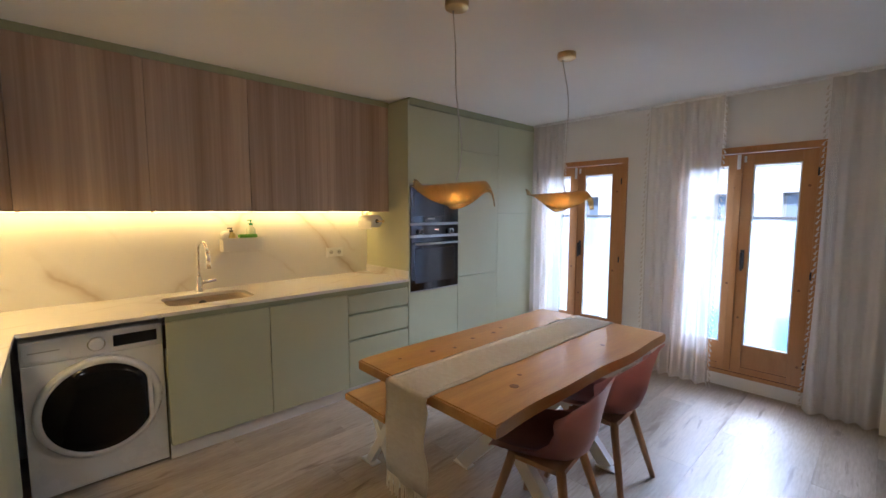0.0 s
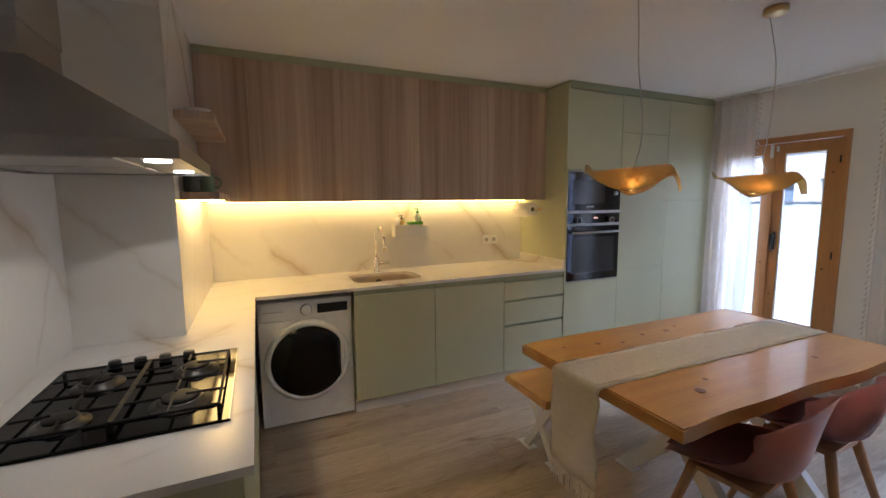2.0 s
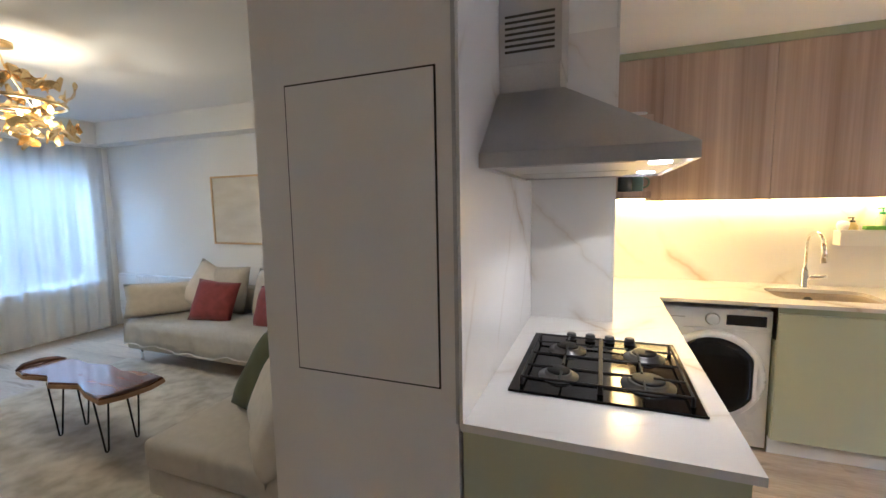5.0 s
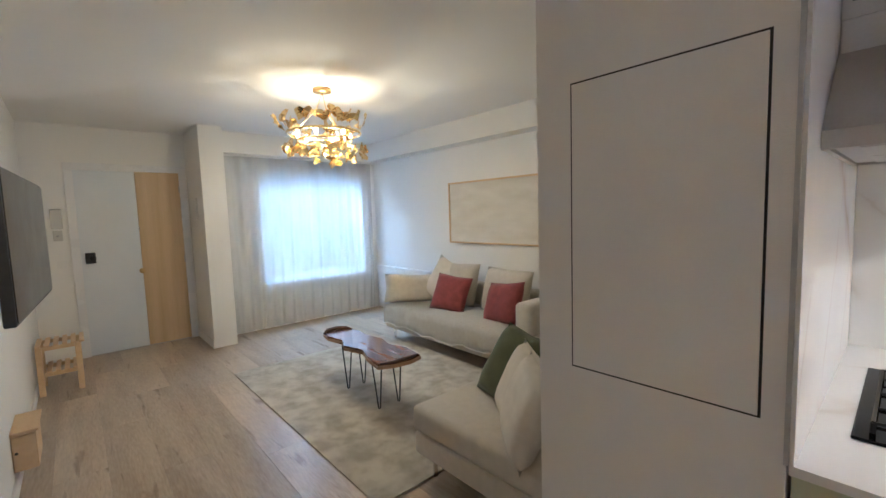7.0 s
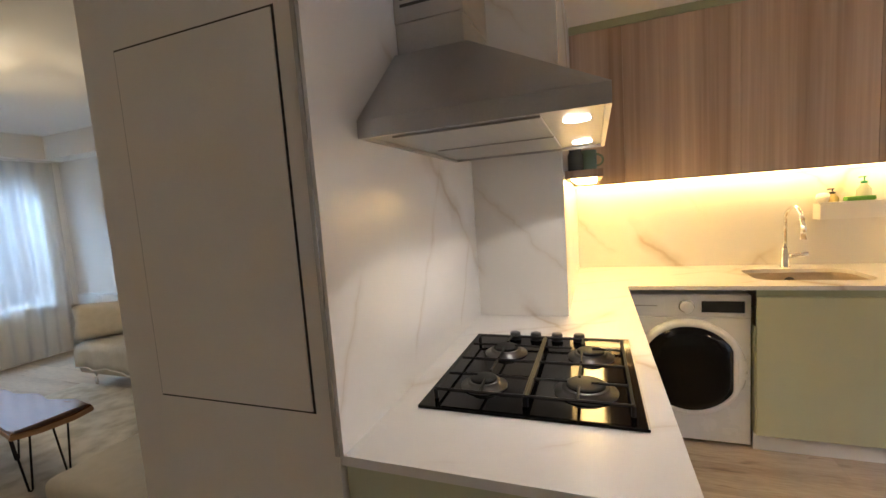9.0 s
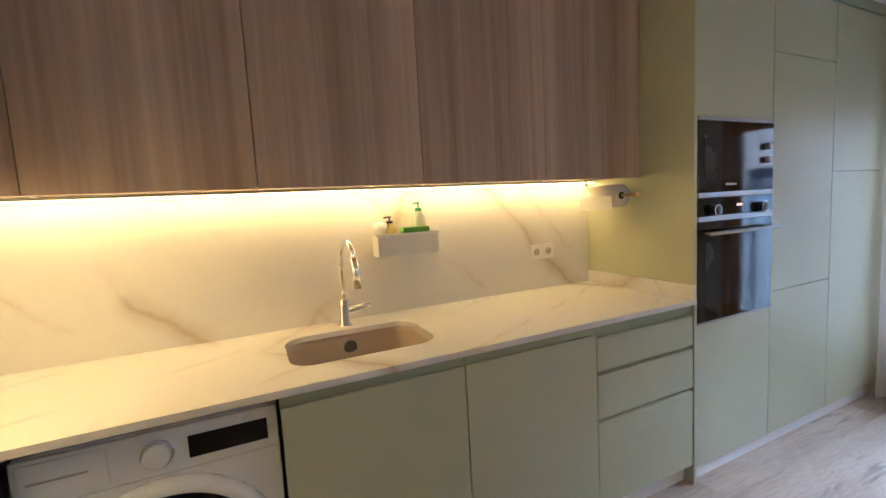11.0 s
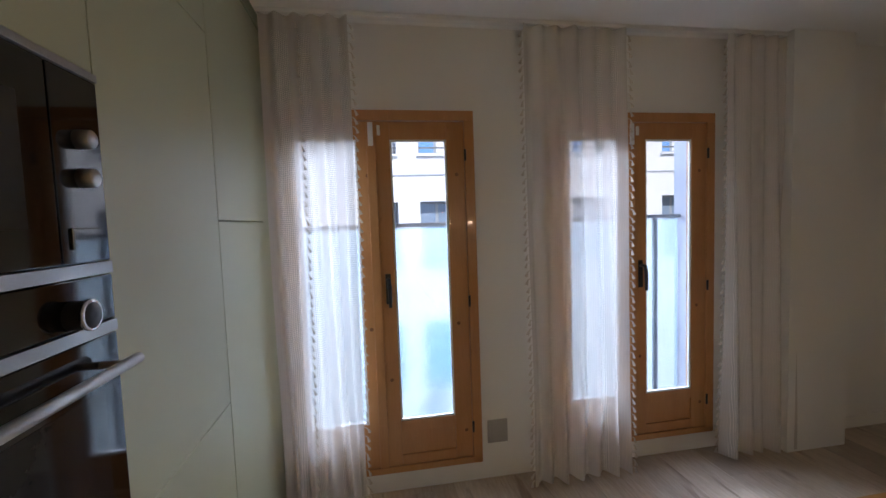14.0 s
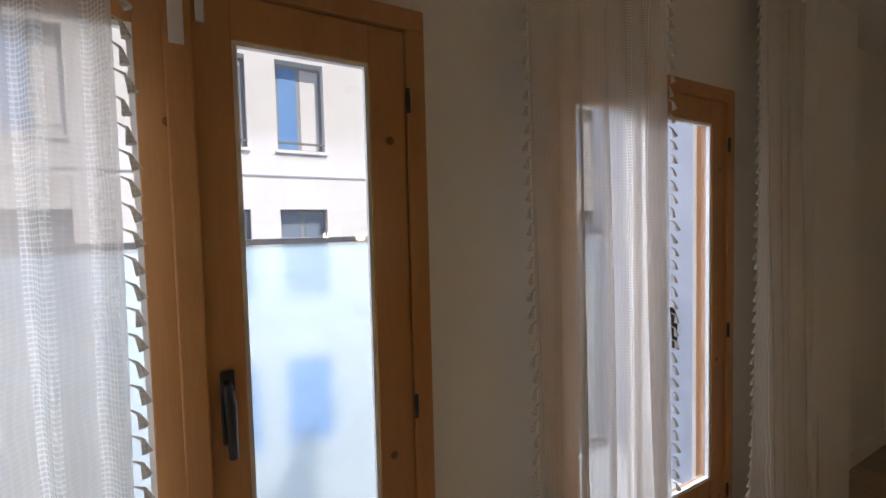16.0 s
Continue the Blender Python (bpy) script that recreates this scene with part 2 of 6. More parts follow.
PINK = mat("dusty_pink_plastic", (0.62, 0.29, 0.225), 0.4, var=(0.59, 0.27, 0.21), scale=4, bump=0.0001, bump_scale=250)
PINKC = mat("dusty_pink_leatherette", (0.38, 0.15, 0.12), 0.45, var=(0.34, 0.13, 0.105), scale=12, bump=0.0006, bump_scale=180)
BEECH = mat("beech_legs", (0.50, 0.26, 0.12), 0.45, var=(0.58, 0.33, 0.17), scale=5, stretch=(4, 4, 0.3), bump=0.0002)
LINEN = mat("cream_macrame", (0.93, 0.87, 0.75), 0.9, var=(0.82, 0.74, 0.60), scale=60, amount=0.8, bump=0.0018, bump_scale=160, stretch=(1, 0.5, 1))
SOFA = mat("oatmeal_sofa_fabric", (0.60, 0.55, 0.47), 0.95, var=(0.54, 0.495, 0.42), scale=20, bump=0.0015, bump_scale=500, sheen=0.2)
THROW = mat("cream_throw", (0.88, 0.86, 0.81), 0.95, var=(0.82, 0.79, 0.73), scale=25, bump=0.002, bump_scale=350, sheen=0.2)
RED = mat("brick_red_velvet", (0.19, 0.028, 0.028), 0.75, var=(0.28, 0.05, 0.048), scale=16, bump=0.001, bump_scale=300, sheen=0.2)
OLIVE = mat("olive_velvet", (0.065, 0.072, 0.026), 0.85, var=(0.095, 0.102, 0.04), scale=14, bump=0.001, bump_scale=300, sheen=0.1)
OFFW = mat("offwhite_cushion", (0.70, 0.65, 0.57), 0.95, var=(0.64, 0.59, 0.51), scale=18, bump=0.0015, bump_scale=400)
RUG = mat("mottled_rug", (0.36, 0.315, 0.235), 1.0, var=(0.62, 0.575, 0.48), scale=7, amount=0.26, bump=0.004, bump_scale=330, grain=0.4, sheen=0.15)
WALNUT = mat("walnut_slab", (0.115, 0.045, 0.024), 0.2, var=(0.24, 0.11, 0.055), scale=5, stretch=(0.6, 3, 3), coat=0.4)
BARK = mat("live_edge_sapwood", (0.36, 0.20, 0.09), 0.5, var=(0.46, 0.28, 0.14), scale=14)
DARKBARK = mat("dark_bark", (0.05, 0.022, 0.014), 0.45, var=(0.10, 0.045, 0.025), scale=40, bump=0.003, bump_scale=90)
OAKD = mat("pale_oak_veneer", (0.56, 0.39, 0.21), 0.5, var=(0.68, 0.50, 0.30), scale=4, stretch=(4, 4, 0.12), bump=0.0003)
RAWPINE = mat("raw_pine", (0.62, 0.42, 0.23), 0.55, var=(0.70, 0.51, 0.30), scale=6, stretch=(0.6, 3, 3), bump=0.0003)
SHEER = sheer_mat("sheer_linen", (0.88, 0.83, 0.77), 0.29, 0.03)
LACE = sheer_mat("crochet_lace", (0.86, 0.82, 0.76), 0.22, 0.19)
VOILE = sheer_mat("white_voile", (0.90, 0.89, 0.86), 0.36, 0.04)
CLEAR = glass_mat("window_glass")
FROST = glass_mat("frosted_glass", (0.84, 0.94, 0.98), 0.17)
fn = FROST.node_tree
f_mix, f_tl = fn.nodes.new("ShaderNodeMixShader"), fn.nodes.new("ShaderNodeBsdfTranslucent")
f_tl.inputs[0].default_value = (0.68, 0.85, 0.92, 1)
f_mix.inputs[0].default_value = 0.2
fn.links.new(fn.nodes["Principled BSDF"].outputs[0], f_mix.inputs[1])
fn.links.new(f_tl.outputs[0], f_mix.inputs[2])
fn.links.new(f_mix.outputs[0], fn.nodes["Material Output"].inputs[0])
SINKM = mat("beige_granite_sink", (0.44, 0.36, 0.27), 0.5, var=(0.38, 0.31, 0.23), scale=120, bump=0.0003, bump_scale=400)
STUCCO = mat("white_stucco", (0.80, 0.78, 0.74), 0.9, var=(0.75, 0.73, 0.69), scale=2, bump=0.003, bump_scale=60)
FACADE = mat("white_facade_paint", (0.80, 0.81, 0.83), 0.9, var=(0.76, 0.77, 0.79), scale=2, bump=0.003, bump_scale=60)
GREYST = mat("grey_and_shade_stucco", (0.42, 0.44, 0.50), 0.9, var=(0.36, 0.38, 0.44), scale=2, bump=0.003, bump_scale=60)
PAPER = mat("paper_towel", (0.82, 0.80, 0.77), 0.95, var=(0.78, 0.76, 0.73), scale=40, bump=0.001, bump_scale=200)
PLASTW = mat("white_plastic", (0.80, 0.79, 0.76), 0.35, var=(0.78, 0.77, 0.74), scale=9)
CANVAS = mat("pale_abstract_canvas", (0.60, 0.55, 0.46), 0.9, var=(0.75, 0.71, 0.63), scale=4, amount=0.7, bump=0.002, bump_scale=80, stretch=(0.7, 1, 2.2))
SCREEN = mat("television_screen", (0.02, 0.02, 0.022), 0.16)
LEDM = glow("led_strip_glow", LEDC, 7)
BULB = glow("warm_bulb_glow", (1.0, 0.70, 0.36), 6)
SPOTM = glow("hood_light_glow", (1.0, 0.9, 0.74), 7)

# ---- helpers of this scene ----


def root(name, at, label="", category="", group="", kind=""):
    ob = new(name)
    ob.location = at
    ob.empty_display_size = 0.1
    return tagged(ob, label, category, group, kind)


def mesh_ob(name, bm, material, smooth=False):
    me = bpy.data.meshes.new(name)
    bmesh.ops.recalc_face_normals(bm, faces=bm.faces)
    if smooth:
        for f in bm.faces:
            f.smooth = True
    bm.to_mesh(me)
    bm.free()
    me.materials.append(material)
    return new(name, me)


def part(name, bm, material, parent, label="", smooth=False):
    """One mesh under a thing or a part; the bmesh is in world places, the thing's root has no turn while it is built."""
    top = parent
    while top.parent:
        top = top.parent
    bmesh.ops.translate(bm, vec=-top.location, verts=bm.verts)
    ob = mesh_ob(name, bm, material, smooth)
    ob.parent = parent
    if label:
        ob["label"] = label
    return ob


def solo(name, bm, material, label="", category="", group="", kind="", smooth=False):
    return tagged(mesh_ob(name, bm, material, smooth), label, category, group, kind)


def box(x0, y0, z0, x1, y1, z1, bevel=0.0, bm=None, segs=2):
    bm = bm or bmesh.new()
    r = bmesh.ops.create_cube(bm, size=1)
    vs = r["verts"]
    bmesh.ops.scale(bm, vec=(abs(x1 - x0), abs(y1 - y0), abs(z1 - z0)), verts=vs)
    bmesh.ops.translate(bm, vec=((x0 + x1) / 2, (y0 + y1) / 2, (z0 + z1) / 2), verts=vs)
    if bevel:
        es = list({e for v in vs for e in v.link_edges})
        bmesh.ops.bevel(bm, geom=es, offset=bevel, segments=segs, affect="EDGES", profile=0.6)
    return bm


def tube(pts, r, bm=None, sides=10, radii=None, caps=True):
    """A round bar along points."""
    bm = bm or bmesh.new()
    pts = [Vector(p) for p in pts]
    rings = []
    for i, p in enumerate(pts):
        d = (pts[min(i + 1, len(pts) - 1)] - pts[max(i - 1, 0)]).normalized()
        u = d.orthogonal().normalized() if not rings else (rings[-1][1] - d * rings[-1][1].dot(d)).normalized()
        v = d.cross(u)
        rad = radii[i] if radii else r
        rings.append(([bm.verts.new(p + (u * math.cos(a) + v * math.sin(a)) * rad) for a in (2 * math.pi * k / sides for k in range(sides))], u))
    for (a, _), (b, _) in zip(rings, rings[1:]):
        for k in range(sides):
            bm.faces.new((a[k], a[(k + 1) % sides], b[(k + 1) % sides], b[k]))
    if caps:
        bm.faces.new(rings[0][0][::-1])
        bm.faces.new(rings[-1][0])
    return bm


def lathe(profile, at=(0, 0, 0), sides=28, bm=None, axis="z"):
    """A turned body from (radius, height) pairs."""
    bm = bm or bmesh.new()
    rings = []
    for r, h in profile:
        ring = []
        for k in range(sides):
            a = 2 * math.pi * k / sides
            c, s = r * math.cos(a), r * math.sin(a)
            p = {"z": (c, s, h), "y": (c, h, s), "x": (h, c, s)}[axis]
            ring.append(bm.verts.new((at[0] + p[0], at[1] + p[1], at[2] + p[2])))
        rings.append(ring)
    for a, b in zip(rings, rings[1:]):
        for k in range(sides):
            bm.faces.new((a[k], a[(k + 1) % sides], b[(k + 1) % sides], b[k]))
    bm.faces.new(rings[0][::-1])
    bm.faces.new(rings[-1])
    return bm


def prism(outline, z0, z1, bevel=0.0, bm=None):
    """A slab from a plan outline."""
    bm = bm or bmesh.new()
    lo = [bm.verts.new((x, y, z0)) for x, y in outline]
    hi = [bm.verts.new((x, y, z1)) for x, y in outline]
    bm.faces.new(lo[::-1])
    bm.faces.new(hi)
    for k in range(len(lo)):
        bm.faces.new((lo[k], lo[(k + 1) % len(lo)], hi[(k + 1) % len(lo)], hi[k]))
    if bevel:
        es = [e for e in bm.edges if abs(e.verts[0].co.z - e.verts[1].co.z) < 1e-6]
        bmesh.ops.bevel(bm, geom=es, offset=bevel, segments=2, affect="EDGES")
    return bm


def wall_open(name, axis, at, thick, a0, a1, z1, holes, material, label):
    """A wall in the plane axis = at, from a0 to a1 along the other axis, with holes (b0, b1, z0, z1) through it."""
    bm = bmesh.new()

    def piece(b0, b1, c0, c1):
        if b1 - b0 > 1e-4 and c1 - c0 > 1e-4:
            if axis == "x":
                box(at, b0, c0, at + thick, b1, c1, bm=bm)
            else:
                box(b0, at, c0, b1, at + thick, c1, bm=bm)
    pos = a0
    for b0, b1, c0, c1 in sorted(holes):
        piece(pos, b0, 0, z1)
        piece(b0, b1, 0, c0)
        piece(b0, b1, c1, z1)
        pos = b1
    piece(pos, a1, 0, z1)
    bmesh.ops.remove_doubles(bm, verts=bm.verts, dist=1e-5)
    return solo(name, bm, material, label, "wall", kind="structure")

# ---- the rooms ----
KZ, LZ = 2.462, 2.56              # ceilings of the kitchen and of the living room
HX, HY0, COLY, COLX = -0.90, 1.07, 2.21, -0.495   # hob wall, its end, the marble column
SY, TX0, TY = 3.547, 2.19, 2.88   # sink wall, start and front of the tall units
EX, NW, WX, DX, TVY = 4.11, 3.62, -6.50, -6.83, -0.40
D1, D2 = (1.835, 2.872, 0.115, 2.03), (0.376, 1.42, 0.115, 2.03)   # balcony doors: y, y, z, z

solo("floor_slab", box(-7.2, -1.7, -0.2, 4.27, 3.9, -0.012), JOINT, "joints under wood-look floor planks", "floor", kind="structure")
wall_open("wall_east", "x", EX, 0.16, -1.5, 3.74, 2.7, [D1, D2], PAINT, "white painted wall with two balcony doors")
wall_open("wall_sink", "y", SY, 0.2, -1.3, EX, 2.7, [], PAINT, "white painted wall behind the kitchen units")
# unseen closing wall, set near so that it bounces light back
wall_open("wall_south", "y", -1.7, 0.2, -1.8, 4.27, 2.7, [], PAINT, "plain white painted wall, unseen, added to close the room")
wall_open("wall_dining_west", "x", -1.8, 0.2, -1.5, TVY - 0.2, 2.7, [], PAINT, "plain white painted wall, unseen, added to close the room")
wall_open("wall_television", "y", TVY - 0.2, 0.2, DX, -1.6, 2.7, [], PAINT, "white painted wall with a television")
wall_open("wall_entry", "x", DX - 0.2, 0.2, TVY - 0.2, 1.33, 2.7, [(-0.01, 1.0, 0.0, 2.09)], PAINT, "white painted wall with the entrance door")
wall_open("wall_window", "x", WX - 0.24, 0.24, 1.33, NW + 0.2, 2.7, [(1.86, 3.36, 0.62, 2.08)], PAINT, "white painted wall with a barred window")
wall_open("wall_living_north", "y", NW, 0.2, WX, -1.3, 2.7, [], PAINT, "white painted living room wall")
solo("wall_entry_pilaster", box(WX - 0.33, 1.08, 0, -6.07, 1.328, 2.7), PAINT, "white painted end of the wall beside the entrance", "wall", kind="structure")
solo("wall_panel", box(-1.54, HY0, 0, HX - 0.004, 3.62, 2.7), GREIGE, "warm grey painted partition with a flush cupboard", "wall", kind="structure")
solo("wall_column", box(HX, COLY + 0.012, 0, COLX - 0.012, SY, 2.7), PAINT, "column beside the kitchen corner", "column", kind="structure")
solo("ceiling_kitchen", box(-1.55, -1.5, KZ, 4.35, SY, 2.9), CEIL, "white painted kitchen ceiling", "ceiling", kind="structure")
solo("ceiling_living", box(-7.1, -0.6, LZ, -1.555, NW + 0.2, 2.9), CEIL, "white painted living room ceiling", "ceiling", kind="structure")
solo("beam_window", box(WX, 1.33, 2.30, WX + 0.20, NW, LZ - 0.002), PAINT, "white painted beam over the window", "beam", kind="structure")
solo("beam_north", box(WX + 0.2, NW - 0.22, 2.30, -1.54, NW, LZ - 0.002), PAINT, "white painted beam along the wall", "beam", kind="structure")
solo("baseboard_east", box(EX - 0.014, -1.5, 0, EX, D2[0] - 0.4, 0.08, 0.003), PAINT, "white baseboard", "baseboard", kind="structure")
solo("baseboard_television", box(-6.8, TVY, 0, -1.6, TVY + 0.014, 0.08, 0.003), PAINT, "white baseboard", "baseboard", kind="structure")
solo("baseboard_pilaster", box(WX - 0.33, 1.066, 0, -6.056, 1.08, 0.09, 0.003), PAINT, "white baseboard", "baseboard", kind="structure")
# unseen block added over the flat so that the balcony lies in shade
solo("upper_storeys", box(-7.2, -1.7, 2.95, 4.27, 3.82, 4.1), STUCCO, "unseen block added above the flat to shade the balcony", "building", kind="structure")
# unseen slab added to keep direct sun off the living room window
solo("upper_balcony_west", box(-9.1, -0.9, 2.9, -7.2, 4.6, 3.05), STUCCO, "unseen slab added to keep sun off the living room window", "balcony", kind="structure")
solo("pilaster_east", box(EX - 0.16, -0.42, 0, EX, 0.0, KZ), PAINT, "white painted pilaster beside the curtain", "wall", kind="structure")

# ---- kitchen ----
BURN = mat("burner_alloy", (0.13, 0.127, 0.124), 0.35, 1.0, var=(0.09, 0.088, 0.085), scale=20)
G = 0.0022   # half of the gap between fronts


def front(parent, x0, x1, z0, z1, y=TY + 0.004, name="door", material=None, t=0.02):
    return part(name, box(x0 + G, y, z0 + G, x1 - G, y + t, z1 - G, 0.0015), material or GREEN, parent)


def base_unit(x0, x1, label, split=()):
    u = root("base_cabinet", ((x0 + x1) / 2, 3.2, 0.1), label, "cabinet", "kitchen base cabinets")
    part("body", box(x0 + 0.001, TY + 0.026, 0.1, x1 - 0.001, SY - 0.012, 0.69 if "sink" in label else 0.86), GREEND, u)
    edges = (0.1, *split, 0.855)
    for a, b in zip(edges, edges[1:]):
        front(u, x0, x1, a, b - (0.016 if split and b > 0.4 else 0.0), name="drawer_front" if split else "door")
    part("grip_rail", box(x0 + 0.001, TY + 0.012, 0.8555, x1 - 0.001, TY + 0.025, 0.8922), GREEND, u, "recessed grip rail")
    return u


base_unit(0.392, 0.992, "sage green base cabinet door under the sink")
base_unit(0.992, 1.592, "sage green handleless base cabinet under the worktop")
base_unit(1.592, TX0 - 0.002, "sage green drawer stack beside the oven tower", (0.49, 0.695))
solo("plinth_sink", box(0.392, TY + 0.05, 0, TX0 - 0.002, TY + 0.064, 0.099), PAINT, "off-white plinth under the base cabinets", "plinth", kind="structure")
solo("plinth_tall", box(TX0, TY + 0.03, 0, 4.0, TY + 0.044, 0.079), PAINT, "off-white plinth under the tall units", "plinth", kind="structure")
# the cabinet that carries the hob: end panel and fronts toward the room
u = root("hob_cabinet", (-0.55, 1.9, 0.0), "sage green hob cabinet with a plain end panel", "cabinet", "kitchen base cabinets")
part("end_panel", box(HX + 0.004, HY0 + 0.012, 0.0, -0.24, HY0 + 0.030, 0.892, 0.001), GREEN, u)
part("body", box(HX + 0.004, HY0 + 0.032, 0.1, -0.262, 2.90, 0.86), GREEND, u)
for a, b in ((HY0 + 0.03, 1.70), (1.70, 2.30), (2.30, 2.90)):
    part("door", box(-0.26, a + G, 0.1, -0.24, b - G, 0.855, 0.0015), GREEN, u)
part("plinth", box(-0.30, HY0 + 0.05, 0, -0.286, 2.9, 0.099), PAINT, u)


def worktop():
    """L-shaped stone slab with a hole for the sink."""
    w = root("worktop", (0.6, 3.0, 0.893), "white marble-look worktop with ochre veins in an L shape", "worktop")
    z0, z1 = 0.893, 0.915
    part("hob_slab", box(HX + 0.001, HY0, z0, -0.217, 2.8668, z1), MARBLE, w)
    bm = bmesh.new()
    box(HX + 0.4, 2.867, z0, SX0, SY - 0.001, z1, bm=bm)
    box(SX1, 2.867, z0, TX0 - 0.001, SY - 0.001, z1, bm=bm)
    box(SX0, 2.867, z0, SX1, SYF, z1, bm=bm)
    box(SX0, SYB, z0, SX1, SY - 0.001, z1, bm=bm)
    bmesh.ops.remove_doubles(bm, verts=bm.verts, dist=1e-5)
    part("sink_slab", bm, MARBLE, w)


SX0, SX1, SYF, SYB = 0.44, 0.965, 3.02, 3.375
worktop()
solo("upstand", box(TX0 - 0.012, 2.872, 0.9155, TX0 - 0.001, SY - 0.0125, 0.983, 0.001), MARBLE, "low marble-look upstand against the tall unit", "upstand", kind="structure")


def rounded(x0, y0, x1, y1, r, n=6):
    pts = []
    for cx, cy, a0 in ((x1 - r, y1 - r, 0), (x0 + r, y1 - r, 90), (x0 + r, y0 + r, 180), (x1 - r, y0 + r, 270)):
        for k in range(n + 1):
            a = radians(a0 + 90 * k / n)
            pts.append((cx + r * math.cos(a), cy + r * math.sin(a)))
    return pts


def sink():
    s = root("kitchen_sink", (0.74, 3.22, 0.70), "beige composite undermount sink set in the worktop", "sink")
    bm = bmesh.new()
    rings = []
    for inset, z, r in ((-0.02, 0.890, 0.10), (0.0, 0.8915, 0.09), (0.006, 0.87, 0.085), (0.018, 0.74, 0.08), (0.045, 0.72, 0.07), (0.2, 0.712, 0.02)):
        lim = min(inset, 0.15)
        rings.append([bm.verts.new((x, y, z)) for x, y in rounded(SX0 + inset * (1 if inset < .1 else 1.2), SYF + lim, SX1 - inset * (1 if inset < .1 else 1.2), SYB - lim, r)])
    n = len(rings[0])
    for a, b in zip(rings, rings[1:]):
        for k in range(n):
            bm.faces.new((a[k], a[(k + 1) % n], b[(k + 1) % n], b[k]))
    bm.faces.new(rings[-1])
    part("basin", bm, SINKM, s, smooth=True)
    # corner fillets of the worktop's opening
    for cx, cy, a0, sx, sy in ((SX1, SYB, 0, 1, 1), (SX0, SYB, 90, -1, 1), (SX0, SYF, 180, -1, -1), (SX1, SYF, 270, 1, -1)):
        r = 0.085
        arc = [(cx - sx * r + r * math.cos(radians(a0 + 90 * k / 6)), cy - sy * r + r * math.sin(radians(a0 + 90 * k / 6))) for k in range(7)]
        part("corner", prism([(cx, cy)] + arc, 0.8935, 0.9145), MARBLE, s, "marble-look rounded cut-out corner")
    part("overflow", lathe([(0.028, 0.0), (0.028, -0.006), (0.012, -0.008)], (0.70, SYB - 0.004, 0.84), 20, axis="y"), BURN, s, "dark steel overflow cover", True)
    part("drain", lathe([(0.045, 0.0), (0.045, 0.004), (0.03, 0.006), (0.01, 0.002)], (0.70, 3.20, 0.712), 24), STEEL, s, "steel strainer", True)


sink()


def faucet():
    x, y = 0.70, 3.435
    f = root("kitchen_faucet", (x, y, 0.915), "chrome pull-out kitchen faucet behind the sink", "faucet")
    part("base", lathe([(0.028, 0.915), (0.028, 0.920), (0.021, 0.925), (0.021, 1.03), (0.017, 1.035)], (x, y, 0), 24), CHROME, f, smooth=True)
    arc = [(x, y, 1.03), (x, y, 1.20)] + [(x + 0.01 * (1 - math.cos(a)), y - 0.085 * (1 - math.cos(a)), 1.20 + 0.085 * math.sin(a)) for a in (radians(15 * k) for k in range(1, 12))]
    part("spout", tube(arc, 0.011, sides=14), CHROME, f, smooth=True)
    e = arc[-1]
    part("spray_head", tube([e, (e[0] + 0.004, e[1] - 0.004, e[2] - 0.05), (e[0] + 0.006, e[1] - 0.006, e[2] - 0.12)], 0.015, sides=14, radii=(0.013, 0.016, 0.017)), CHROME, f, smooth=True)
    part("lever", tube([(x + 0.015, y, 0.985), (x + 0.05, y - 0.012, 0.99), (x + 0.105, y - 0.03, 1.0)], 0.012, radii=(0.017, 0.014, 0.012)), CHROME, f, smooth=True)


faucet()

# stone cladding: backsplash, hob wall, column
solo("backsplash_sink", box(COLX, SY - 0.012, 0.9155, TX0 - 0.001, SY, 1.56), MARBLE, "white marble-look backsplash with ochre veins", "backsplash", kind="structure")
solo("cladding_hob_wall", box(HX - 0.003, HY0 - 0.003, 0.9155, HX + 0.010, COLY, KZ), MARBLE, "white marble-look wall cladding behind the hob", "cladding", kind="structure")
solo("cladding_column", box(HX + 0.011, COLY, 0.9155, COLX - 0.012, COLY + 0.012, 2.29), MARBLE, "white marble-look cladding on the column", "cladding", kind="structure")
solo("cladding_column_side", box(COLX - 0.0118, COLY, 0.9155, COLX, SY - 0.0125, KZ), MARBLE, "white marble-look cladding on the column side", "cladding", kind="structure")
solo("edge_trim", box(HX - 0.008, HY0 - 0.008, 0.9155, HX + 0.002, HY0 - 0.0032, KZ, 0.001), STEEL, "thin metal corner trim on the partition", "trim", kind="structure")

# flush cupboard in the partition
c = root("flush_cupboard", (-1.18, HY0, 1.0), "flush meter cupboard door painted like the partition", "cupboard")
# black sheet on the wall face shows as the door's shaded gap
part("recess", box(-1.422, HY0 - 0.0015, 1.003, -0.951, HY0 - 0.0005, 1.847), BLACKP, c, "black sheet standing for the shaded gap round the door")
part("door", box(-1.4165, HY0 - 0.005, 1.0085, -0.9565, HY0 - 0.0015, 1.8415, 0.001), GREIGE, c)

# wall cabinets
edges = (-0.493, -0.195, 0.399, 0.993, 1.592, TX0 - 0.003)
